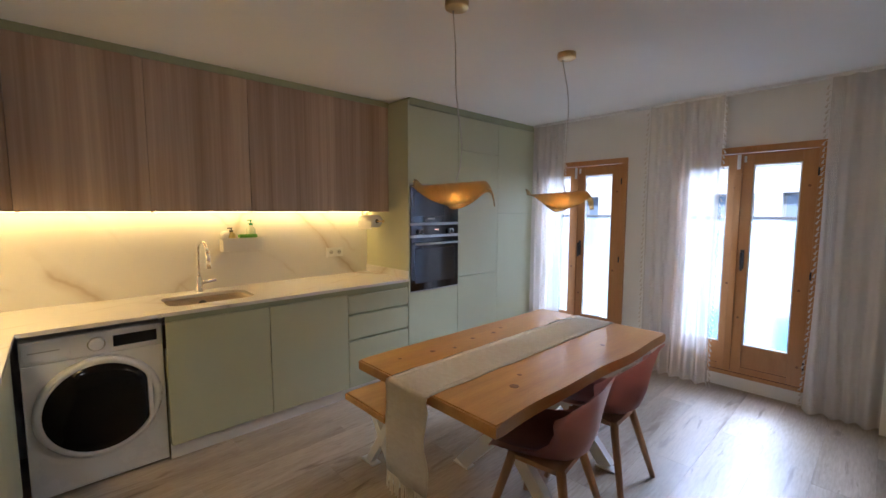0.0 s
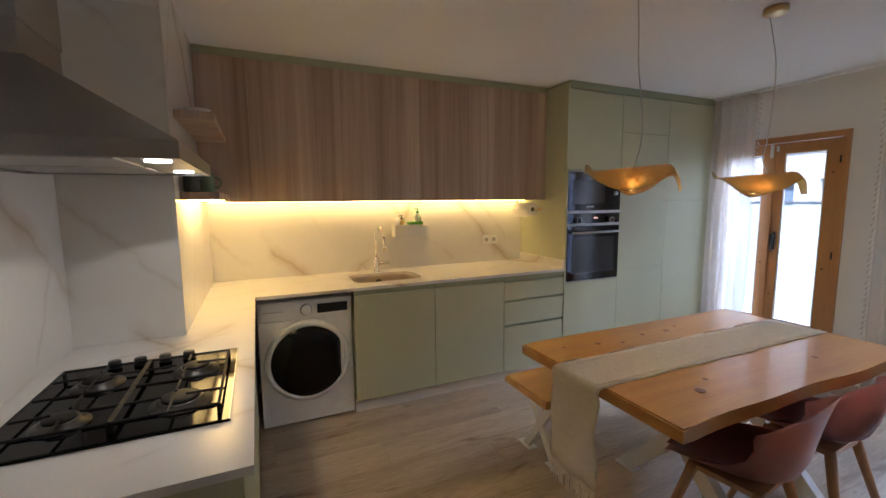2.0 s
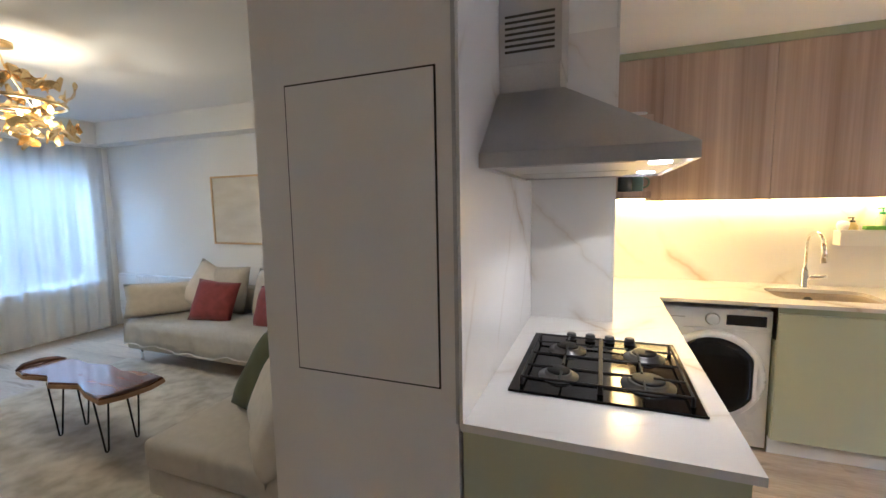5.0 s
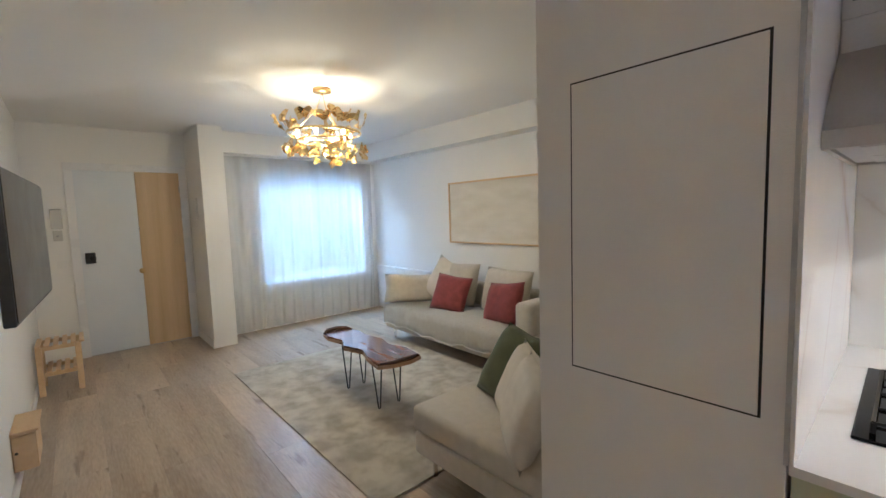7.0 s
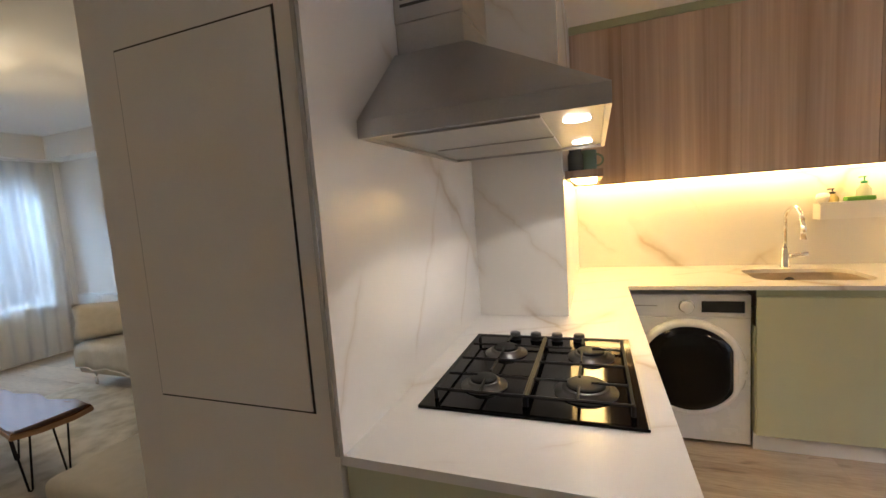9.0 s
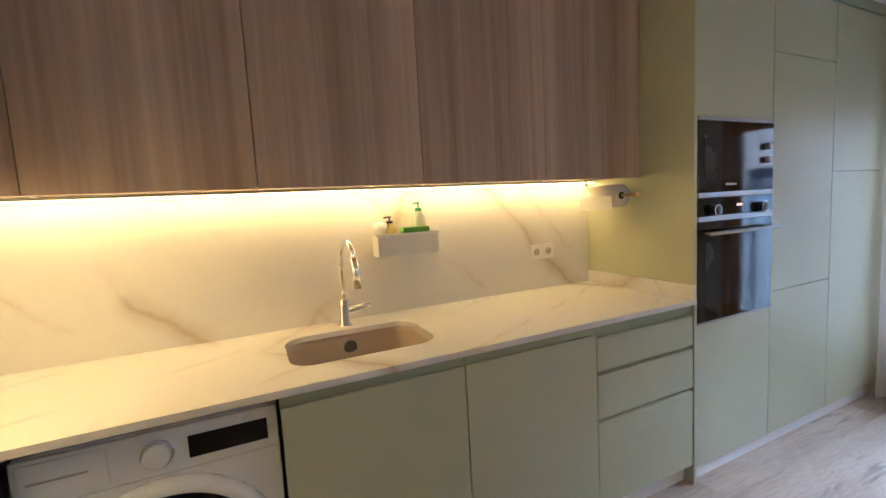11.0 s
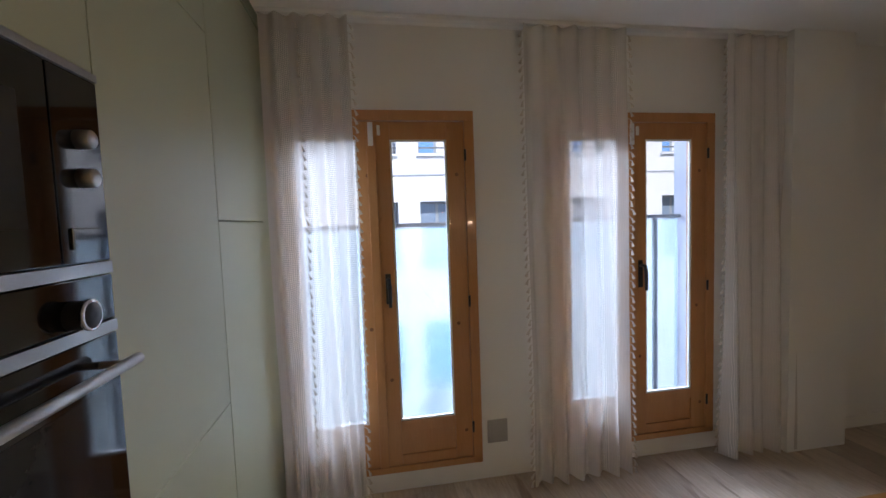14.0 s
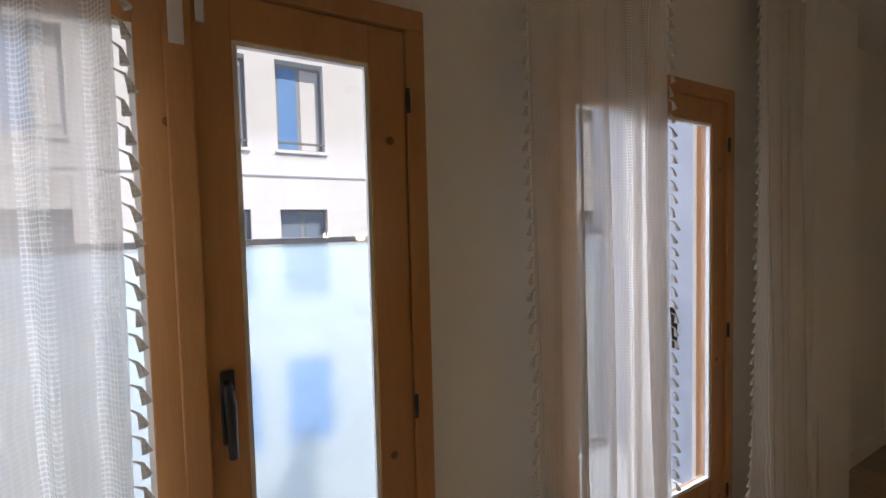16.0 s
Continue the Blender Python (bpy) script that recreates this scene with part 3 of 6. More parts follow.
for a, b in zip(edges, edges[1:]):
    u = root("wall_cabinet", ((a + b) / 2, 3.3, 1.5), "wall cabinet with a striped brown veneer door", "cabinet", "wall cabinets over the worktop")
    part("body", box(a + 0.001, 3.182, 1.512, b - 0.001, SY - 0.013, 2.415), VENEER, u)
    part("door", box(a + 0.0012, 3.16, 1.497, b - 0.0012, 3.18, 2.413, 0.001), VENEER, u)
    part("hinge_cap", lathe([(0.009, 0), (0.009, -0.006), (0.003, -0.008)], (a + 0.012, 3.20, 1.5), 12), PLASTW, u, "small white plastic cap")
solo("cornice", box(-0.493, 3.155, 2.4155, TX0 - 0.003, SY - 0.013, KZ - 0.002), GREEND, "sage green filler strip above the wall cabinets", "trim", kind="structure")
s = root("led_strip", (0.85, 3.47, 1.49), "lit warm LED strip under the wall cabinets", "light strip")
part("profile", box(-0.49, 3.478, 1.4995, TX0 - 0.003, 3.508, 1.5115), STEEL, s)
part("diffuser", box(-0.488, 3.482, 1.4925, TX0 - 0.005, 3.504, 1.499, 0.002), LEDM, s)
area_lamp("led_strip_light", (0.85, 3.468, 1.489), (0.85, 3.506, 0.9), 2.66, 0.02, 1.6, LEDC)

# tall units
def tall_unit(x0, x1, label, splits, body_gap=None):
    u = root("tall_cabinet", ((x0 + x1) / 2, 3.2, 0.08), label, "cabinet", "tall kitchen cabinets")
    if body_gap:
        part("body", box(x0 + 0.001, TY + 0.026, 0.08, x1 - 0.001, SY, body_gap[0]), GREEND, u)
        part("body", box(x0 + 0.001, TY + 0.026, body_gap[1], x1 - 0.001, SY, 2.40), GREEND, u)
        part("side_panel", box(x0, TY + 0.026, body_gap[0], x0 + 0.018, SY, body_gap[1]), GREEND, u)
        part("side_panel", box(x1 - 0.018, TY + 0.026, body_gap[0], x1, SY, body_gap[1]), GREEND, u)
    else:
        part("body", box(x0 + 0.001, TY + 0.026, 0.08, x1 - 0.001, SY, 2.40), GREEND, u)
    for a, b in splits:
        front(u, x0, x1, a, b)
    return u


T1, T2, T3 = 2.80, 3.392, 3.985
tall_unit(TX0 + 0.019, T1, "sage green oven tower cabinet", ((0.08, 0.785), (1.745, 2.398)), (0.786, 1.744))
tall_unit(T1, T2, "sage green tall cabinet with three doors", ((0.08, 0.866), (0.866, 2.08), (2.08, 2.398)))
tall_unit(T2, T3, "sage green tall cabinet with two doors", ((0.08, 1.48), (1.48, 2.398)))
solo("tall_side_panel", box(TX0, TY, 0.0, TX0 + 0.018, SY, 2.44, 0.001), GREEN, "sage green side panel of the tall units", "panel", kind="structure")
solo("tall_filler", box(T3 + 0.001, TY + 0.008, 0, EX - 0.001, TY + 0.03, 2.40), GREEN, "sage green filler beside the tall units", "panel", kind="structure")
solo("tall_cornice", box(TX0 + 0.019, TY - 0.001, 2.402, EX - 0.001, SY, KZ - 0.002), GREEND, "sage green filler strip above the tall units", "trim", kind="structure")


def bars(text_boxes, y, material, parent, name="lettering"):
    bm = bmesh.new()
    for x0, x1, z0, z1 in text_boxes:
        box(x0, y - 0.0006, z0, x1, y, z1, bm=bm)
    return part(name, bm, material, parent, "small pale marks")


def ovens():
    x0, x1 = TX0 + 0.022, T1 - 0.004
    y = TY - 0.002
    o = root("oven", ((x0 + x1) / 2, 3.1, 0.79), "built-in black glass oven with a steel handle", "oven")
    part("body", box(x0 + 0.02, y + 0.03, 0.79, x1 - 0.02, 3.4, 1.36), BLACKP, o)
    d = part("door", box(x0, y, 0.795, x1, y + 0.028, 1.265, 0.002), OVENG, o)
    part("bottom_trim", box(x0, y - 0.002, 0.786, x1, y + 0.02, 0.794, 0.001), STEEL, o)
    part("inner_window", box(x0 + 0.05, y - 0.0008, 0.86, x1 - 0.05, y - 0.0002, 1.17), OVENW, d, "slightly lighter inner pane")
    h = part("handle", tube([(x0 + 0.02, y - 0.045, 1.215), (x1 - 0.02, y - 0.045, 1.215)], 0.010, sides=14), STEEL, d, "steel bar handle", True)
    for x in (x0 + 0.055, x1 - 0.055):
        part("handle_post", tube([(x, y + 0.002, 1.215), (x, y - 0.04, 1.215)], 0.007), STEEL, d, smooth=True)
    p = part("control_panel", box(x0, y, 1.292, x1, y + 0.026, 1.375, 0.002), OVENG, o)
    part("trim_bar", box(x0, y - 0.003, 1.268, x1, y + 0.02, 1.290, 0.001), STEEL, o, "brushed steel bar")
    for x in (x0 + 0.10, x1 - 0.115):
        k = part("knob", lathe([(0.0245, 0), (0.0235, -0.03), (0.021, -0.033), (0.005, -0.033)], (x, y, 1.318), 24, axis="y"), BLACKP, p, smooth=True)
        part("knob_ring", lathe([(0.0265, 0.0), (0.0265, -0.005), (0.024, -0.006)], (x, y - 0.026, 1.318), 24, axis="y"), CHROME, k, "chrome ring", True)
    bars([(x0 + 0.285 + 0.012 * k, x0 + 0.293 + 0.012 * k, 1.330, 1.342) for k in range(4)], y, glow("clock_digits", (1.0, 0.45, 0.3), 0.6), p, "clock_display")
    m = root("microwave", ((x0 + x1) / 2, 3.1, 1.38), "built-in black glass microwave with two knobs", "microwave")
    part("body", box(x0 + 0.02, y + 0.03, 1.38, x1 - 0.02, 3.3, 1.735), BLACKP, m)
    d = part("door", box(x0, y, 1.402, x1 - 0.125, y + 0.028, 1.726, 0.002), OVENG, m)
    part("inner_window", box(x0 + 0.045, y - 0.0008, 1.46, x1 - 0.185, y - 0.0002, 1.66), OVENW, d, "grey see-through pane")
    bars([(x0 + 0.20 + 0.017 * k, x0 + 0.213 + 0.017 * k, 1.430, 1.440) for k in range(5)], y, PLASTW, d)
    p = part("control_panel", box(x1 - 0.122, y, 1.402, x1, y + 0.028, 1.726, 0.002), OVENG, m)
    part("open_button", box(x1 - 0.10, y - 0.004, 1.425, x1 - 0.025, y, 1.462, 0.001), OVENG, p)
    for z in (1.548, 1.614):
        part("knob", lathe([(0.017, 0), (0.016, -0.022), (0.014, -0.024), (0.004, -0.024)], (x1 - 0.062, y, z), 20, axis="y"), STEEL, p, "steel-capped knob", True)
    part("bottom_trim", box(x0, y - 0.003, 1.378, x1, y + 0.02, 1.400, 0.001), STEEL, m, "brushed steel bar")
    part("top_trim", box(x0, y - 0.003, 1.728, x1, y + 0.02, 1.742, 0.001), STEEL, m, "brushed steel bar")


ovens()


WMGLASS = mat("dark_door_glass", (0.004, 0.004, 0.004), 0.12, spec=0.25)


def washer():
    x0, x1, y, z1 = -0.213, 0.384, 2.94, 0.852
    w = root("washing_machine", (0.09, 3.2, 0.0), "white front-loading washing machine with a black door under the worktop", "washing machine")
    cx, cz, r = 0.088, 0.44, 0.245
    part("body", box(x0, y + 0.012, 0.012, x1, SY - 0.03, z1, 0.008), ENAMEL, w)
    part("front_panel", box(x0, y, 0.014, x1, y + 0.0115, 0.725, 0.004), ENAMEL, w)
    part("control_panel", box(x0, y - 0.004, 0.728, x1, y + 0.0115, z1 - 0.002, 0.004), ENAMEL, w)
    part("drawer", box(x0 + 0.012, y - 0.008, 0.745, x0 + 0.19, y - 0.0035, z1 - 0.012, 0.003), ENAMEL, w)
    bars([(x0 + 0.03, x0 + 0.15, 0.787, 0.793)], y - 0.008, STEEL, w)
    part("display", box(0.155, y - 0.007, 0.755, 0.355, y - 0.0035, 0.818, 0.002), BLACKG, w)
    k = part("dial", lathe([(0.034, 0), (0.032, -0.022), (0.028, -0.025), (0.005, -0.025)], (0.083, y - 0.004, 0.787), 30, axis="y"), ENAMEL, w, smooth=True)
    part("dial_ring", lathe([(0.040, 0), (0.040, -0.004), (0.034, -0.005)], (0.083, y - 0.004, 0.787), 30, axis="y"), CHROME, k, "chrome ring", True)
    bm = lathe([(r + 0.032, 0.002), (r + 0.032, -0.012), (r + 0.018, -0.03), (r - 0.004, -0.034), (r - 0.01, -0.02), (r - 0.02, 0.002)], (cx, y, cz), 64, axis="y")
    d = part("door", bm, ENAMEL, w, "white door ring", True)
    bm = lathe([(r - 0.002, -0.022), (r - 0.008, -0.036), (r - 0.06, -0.048), (0.1, -0.054), (0.01, -0.056)], (cx, y, cz), 64, axis="y")
    for v in bm.verts:
        v.co.x = min(v.co.x, cx + 0.205)
    part("door_glass", bm, WMGLASS, d, "black glossy door glass with a straight grip edge", True)
    part("grip", box(cx + 0.208, y - 0.036, cz - 0.13, cx + 0.228, y - 0.02, cz + 0.13, 0.004), ENAMEL, d)
    part("filter_flap", box(0.25, y - 0.002, 0.06, 0.33, y, 0.10, 0.001), ENAMEL, w)
    for x in (x0 + 0.05, x1 - 0.05):
        part("foot", lathe([(0.02, 0), (0.02, 0.014)], (x, y + 0.06, 0), 12), BLACKP, w)


washer()




def hob():
    x0, x1, y0, y1, z = -0.82, -0.275, 1.30, 1.905, 0.9155
    h = root("gas_hob", ((x0 + x1) / 2, 1.6, 0.9155), "four-burner gas hob on black glass set in the worktop", "hob")
    part("glass_plate", box(x0, y0, z, x1, y1, z + 0.008, 0.003), HOBG, h)
    part("edge_trim", box(x1 - 0.004, y0, z + 0.0085, x1, y1, z + 0.0105), STEEL, h, "steel edge strip")
    for bx, by, r in ((-0.68, 1.45, 0.045), (-0.41, 1.46, 0.06), (-0.67, 1.71, 0.05), (-0.40, 1.71, 0.05)):
        b = part("burner", lathe([(r + 0.02, z + 0.008), (r + 0.02, z + 0.012), (r, z + 0.014), (r, z + 0.024), (r - 0.004, z + 0.026), (r * 0.5, z + 0.026)], (bx, by, 0), 32), BURN, h, "steel burner ring", True)
        part("burner_cap", lathe([(r * 0.82, z + 0.026), (r * 0.82, z + 0.031), (r * 0.7, z + 0.034), (0.004, z + 0.034)], (bx, by, 0), 28), IRON, b, "black enamel cap", True)
    for gx0, gx1 in ((x0 + 0.035, -0.552), (-0.546, x1 - 0.03)):
        bm = bmesh.new()
        zt = z + 0.034
        for xa in (gx0, gx1):
            tube([(xa, y0 + 0.05, zt), (xa, y1 - 0.10, zt)], 0.0042, bm, 6)
        for ya in (y0 + 0.05, 1.58, y1 - 0.10):
            tube([(gx0, ya, zt), (gx1, ya, zt)], 0.0042, bm, 6)
        mid = (gx0 + gx1) / 2
        for by in (1.455, 1.71):
            for dx, dy in ((0, 1), (0, -1), (1, 0), (-1, 0)):
                ex, ey = (gx1 if dx > 0 else gx0 if dx < 0 else mid), (by + dy * 0.115)
                ey = min(max(ey, y0 + 0.05), y1 - 0.10)
                tube([(mid + dx * 0.03, by + dy * 0.03, zt + 0.002), (ex, ey if dy else by, zt)], 0.004, bm, 6)
        for xa in (gx0, gx1):
            for ya in (y0 + 0.05, y1 - 0.10):
                tube([(xa, ya, z + 0.008), (xa, ya, zt)], 0.006, bm, 6)
        part("pan_support", bm, IRON, h, "black cast-iron grate")
    for k in range(4):
        kx = -0.665 + 0.075 * k
        part("knob", lathe([(0.021, z + 0.008), (0.019, z + 0.03), (0.017, z + 0.034), (0.003, z + 0.034)], (kx, y1 - 0.045, 0), 20), BLACKP, h, smooth=True)


hob()


def hood():
    x0, x1, y0, y1 = HX + 0.011, -0.335, 1.24, COLY - 0.24
    zb, zl, zt = 1.600, 1.642, 1.862
    h = root("cooker_hood", ((x0 + x1) / 2, 1.6, 1.6), "brushed steel pyramid cooker hood with lit lamps", "cooker hood")
    cx0, cx1, cy0, cy1 = x0, -0.69, 1.50, 1.76
    bm = bmesh.new()
    lo = [bm.verts.new(p) for p in ((x0, y0, zl), (x1, y0, zl), (x1, y1, zl), (x0, y1, zl))]
    hi = [bm.verts.new(p) for p in ((cx0, cy0 - 0.02, zt), (cx1 + 0.015, cy0 - 0.02, zt), (cx1 + 0.015, cy1 + 0.02, zt), (cx0, cy1 + 0.02, zt))]
    for k in range(4):
        bm.faces.new((lo[k], lo[(k + 1) % 4], hi[(k + 1) % 4], hi[k]))
    bm.faces.new(hi)
    part("canopy", bm, STEEL, h)
    bm = bmesh.new()
    for a in ((x0, y0, x1, y0 + 0.012), (x0, y1 - 0.012, x1, y1), (x1 - 0.012, y0 + 0.012, x1, y1 - 0.012), (x0, y0 + 0.012, x0 + 0.012, y1 - 0.012)):
        box(a[0], a[1], zb, a[2], a[3], zl - 0.0005, bm=bm)
    part("rim", bm, STEEL, h)
    part("underside", box(x0 + 0.013, y0 + 0.013, zb + 0.008, x1 - 0.013, y1 - 0.013, zb + 0.016), STEEL, h)
    for k in range(2):
        ya = y0 + 0.05 + k * (y1 - y0 - 0.1) / 2
        part("filter", box(x0 + 0.06, ya + 0.01, zb + 0.002, x1 - 0.14, ya + (y1 - y0 - 0.1) / 2 - 0.01, zb + 0.0075, 0.001), STEEL, h, "mesh grease filter")
    for y in (1.40, 1.82):
        part("lamp", lathe([(0.03, zb + 0.0075), (0.03, zb + 0.004), (0.004, zb + 0.0035)], (-0.405, y, 0), 24), SPOTM, h, "lit round lamp", True)
    part("chimney", box(cx0, cy0, zt + 0.0005, cx1, cy1, KZ - 0.001, 0.003), STEEL, h)
    part("chimney_sleeve", box(cx0, cy0 - 0.004, 1.95, cx1 + 0.004, cy1 + 0.004, KZ - 0.002, 0.002), STEEL, h)
    for k in range(7):
        part("vent_slot", box(cx0 + 0.02, cy0 - 0.0056, 1.992 + 0.0185 * k, cx1 - 0.018, cy0 - 0.0042, 2.000 + 0.0185 * k), BLACKP, h, "dark vent slot")
    for y in (1.40, 1.82):
        lamp = new("hood_lamp_light", bpy.data.lights.new("hood_lamp_light", "SPOT"))
        lamp.data.energy, lamp.data.color, lamp.data.spot_size, lamp.data.shadow_soft_size = 2.0, (1.0, 0.88, 0.70), radians(120), 0.03
        lamp.matrix_world = look((-0.405, y, zb), (-0.44, y, 0.9))


hood()

# shelves on the column
for z, lab in ((1.875, "upper"), (1.512, "lower")):
    sh = root("wooden_shelf", (-0.40, 2.7, z), "short brown wooden wall shelf beside the wall cabinet", "shelf", "shelves on the column")
    part("board", box(COLX + 0.001, 2.32, z, -0.335, 3.155, z + 0.035, 0.002), VENEER, sh)
s = root("shelf_light", (-0.41, 2.6, 1.505), "small lit LED bar under the shelf", "light strip")
part("diffuser", box(-0.47, 2.34, 1.505, -0.36, 3.10, 1.5115), LEDM, s)
area_lamp("shelf_light_lamp", (-0.415, 2.72, 1.502), (-0.415, 2.72, 0.9), 0.08, 0.7, 0.25, LEDC)
b = root("ceramic_bowl", (-0.41, 2.45, 1.91), "small pale ceramic dish on the shelf", "bowl")
part("bowl", lathe([(0.03, 1.9105), (0.035, 1.915), (0.055, 1.932), (0.058, 1.934), (0.05, 1.93), (0.01, 1.918)], (-0.41, 2.42, 0), 28), PLASTW, b, smooth=True)
b = root("green_mug", (-0.40, 2.5, 1.548), "sage green ceramic mug on the shelf", "mug")
mugm = mat("green_ceramic", (0.16, 0.24, 0.17), 0.3, var=(0.2, 0.28, 0.2), scale=12)
part("cup", lathe([(0.036, 1.5475), (0.041, 1.552), (0.041, 1.64), (0.037, 1.641), (0.035, 1.56), (0.005, 1.556)], (-0.40, 2.46, 0), 28), mugm, b, smooth=True)
part("handle", tube([(-0.362 + 0.03 * math.sin(radians(a)), 2.455, 1.595 + 0.026 * math.cos(radians(a))) for a in range(0, 181, 20)], 0.005), mugm, b, smooth=True)
b = root("glass_jar", (-0.44, 2.4, 1.548), "dark glass storage jar on the shelf", "jar")
part("jar", lathe([(0.032, 1.5475), (0.034, 1.552), (0.034, 1.62), (0.026, 1.632), (0.026, 1.64)], (-0.45, 2.38, 0), 24), mat("smoked_jar", (0.06, 0.07, 0.07), 0.15), b, smooth=True)
part("lid", lathe([(0.028, 1.640), (0.028, 1.655), (0.004, 1.657)], (-0.45, 2.38, 0), 24), BLACKP, b, "black lid", True)

# caddy on the backsplash, bottles, sponge
c = root("wall_caddy", (1.02, 3.496, 1.2), "white plastic caddy fixed on the backsplash", "caddy")
bm = bmesh.new()
box(0.872, 3.441, 1.195, 1.165, 3.445, 1.283, 0.001, bm)
box(0.872, 3.530, 1.195, 1.165, 3.534, 1.290, 0.001, bm)
box(0.872, 3.445, 1.195, 0.876, 3.530, 1.288, 0.001, bm)
box(1.161, 3.445, 1.195, 1.165, 3.530, 1.288, 0.001, bm)
box(0.876, 3.445, 1.195, 1.161, 3.530, 1.199, 0, bm)
part("tray", bm, PLASTW, c)
part("rim", box(0.862, 3.433, 1.2835, 1.175, 3.440, 1.297, 0.003), PLASTW, c)


def bottle(x, y, z, r, h, body, cap, label):
    b = root("soap_bottle", (x, y, z), label, "bottle", "bottles in the caddy")
    part("body", lathe([(r * 0.9, z), (r, z + 0.006), (r, z + h * 0.68), (r * 0.5, z + h * 0.78), (r * 0.42, z + h * 0.82)], (x, y, 0), 24), body, b, smooth=True)
    p = part("pump", lathe([(r * 0.5, z + h * 0.82), (r * 0.5, z + h * 0.88), (0.004, z + h * 0.885), (0.004, z + h * 0.96), (0.009, z + h * 0.965), (0.009, z + h)], (x, y, 0), 16), cap, b, smooth=True)
    part("nozzle", tube([(x, y, z + h * 0.985), (x - 0.03, y - 0.012, z + h * 0.975)], 0.004), cap, p, smooth=True)
    return b


def clear_plastic(name, c):
    m = mat(name, c, 0.2, var=tuple(v * 0.92 for v in c), scale=20)
    m.node_tree.nodes["Principled BSDF"].inputs["Transmission Weight"].default_value = 0.35
    return m


bottle(0.945, 3.486, 1.2, 0.03, 0.175, clear_plastic("amber_soap", (0.75, 0.62, 0.26)), BLACKP, "clear bottle of yellow soap with a black pump")
bottle(1.09, 3.486, 1.2, 0.032, 0.235, clear_plastic("pale_soap", (0.72, 0.78, 0.66)), mat("green_pump", (0.02, 0.25, 0.10), 0.4), "pale bottle of dish soap with a green pump")
solo("dish_brush", lathe([(0.012, 1.2), (0.012, 1.27), (0.03, 1.30), (0.036, 1.32), (0.03, 1.345), (0.01, 1.352)], (0.905, 3.496, 0), 20), PAPER, "cream round dish brush in the caddy", "brush", smooth=True)
solo("green_sponge", box(0.985, 3.416, 1.2973, 1.115, 3.468, 1.322, 0.006), mat("green_sponge", (0.12, 0.34, 0.05), 0.95, var=(0.16, 0.42, 0.07), scale=60, bump=0.003, bump_scale=260), "bright green sponge in the caddy", "sponge")

# double socket
def socket(x0, x1, z0, z1, y, n=2):
    s = root("wall_socket", ((x0 + x1) / 2, y, z0), "white double wall socket on the backsplash", "socket")
    part("plate", box(x0, y - 0.009, z0, x1, y, z1, 0.002), PLASTW, s)
    w = (x1 - x0) / n
    for k in range(n):
        cx, cz = x0 + w * (k + 0.5), (z0 + z1) / 2
        p = part("insert", box(cx - 0.027, y - 0.0115, cz - 0.027, cx + 0.027, y - 0.0092, cz + 0.027, 0.001), PLASTW, s)
        # flat grey disc, coloured with the shade of the round recess
        part("well", lathe([(0.020, -0.0118), (0.020, -0.0122), (0.017, -0.0122), (0.002, -0.0121)], (cx, y, cz), 24, axis="y"), mat("socket_shade", (0.45, 0.44, 0.42), 0.5), p, "round recess", True)
        for dx in (-0.0095, 0.0095):
            part("pin_hole", lathe([(0.003, -0.0123), (0.003, -0.0127)], (cx + dx, y, cz), 10, axis="y"), BLACKP, p, "dark pin hole")


socket(1.757, 1.919, 1.084, 1.168, SY - 0.012)

# paper towel on a brass rod that hangs under the wall cabinet
tx, ty, tz = 2.075, 3.424, 1.412
r = root("paper_towel_holder", (tx, ty, 1.511), "paper towel roll on a brass rod under the wall cabinet", "paper towel")
part("mount", lathe([(0.018, 1.5115), (0.018, 1.504), (0.006, 1.502)], (tx, ty, 0), 20), BRASSS, r, smooth=True)
part("rod", tube([(tx, ty, 1.506), (tx, ty, tz + 0.02), (tx, ty - 0.012, tz + 0.003), (tx, ty - 0.03, tz), (tx, 3.09, tz)], 0.006), BRASSS, r, smooth=True)
part("stop", lathe([(0.011, 0.0), (0.011, -0.012), (0.004, -0.014)], (tx, 3.097, tz), 16, axis="y"), BRASSS, r, smooth=True)
part("paper_roll", lathe([(0.019, 3.185), (0.057, 3.185), (0.057, 3.415), (0.019, 3.415)], (tx, 0, tz), 40, axis="y"), PAPER, r, "white paper roll", True)
part("core", lathe([(0.0185, 3.413), (0.0185, 3.183), (0.008, 3.182)], (tx, 0, tz), 24, axis="y"), BLACKP, r, "dark core end", True)
part("hanging_sheet", box(tx - 0.0585, 3.19, tz - 0.07, tx - 0.057, 3.41, tz, 0), PAPER, r)

# ---- balcony doors ----


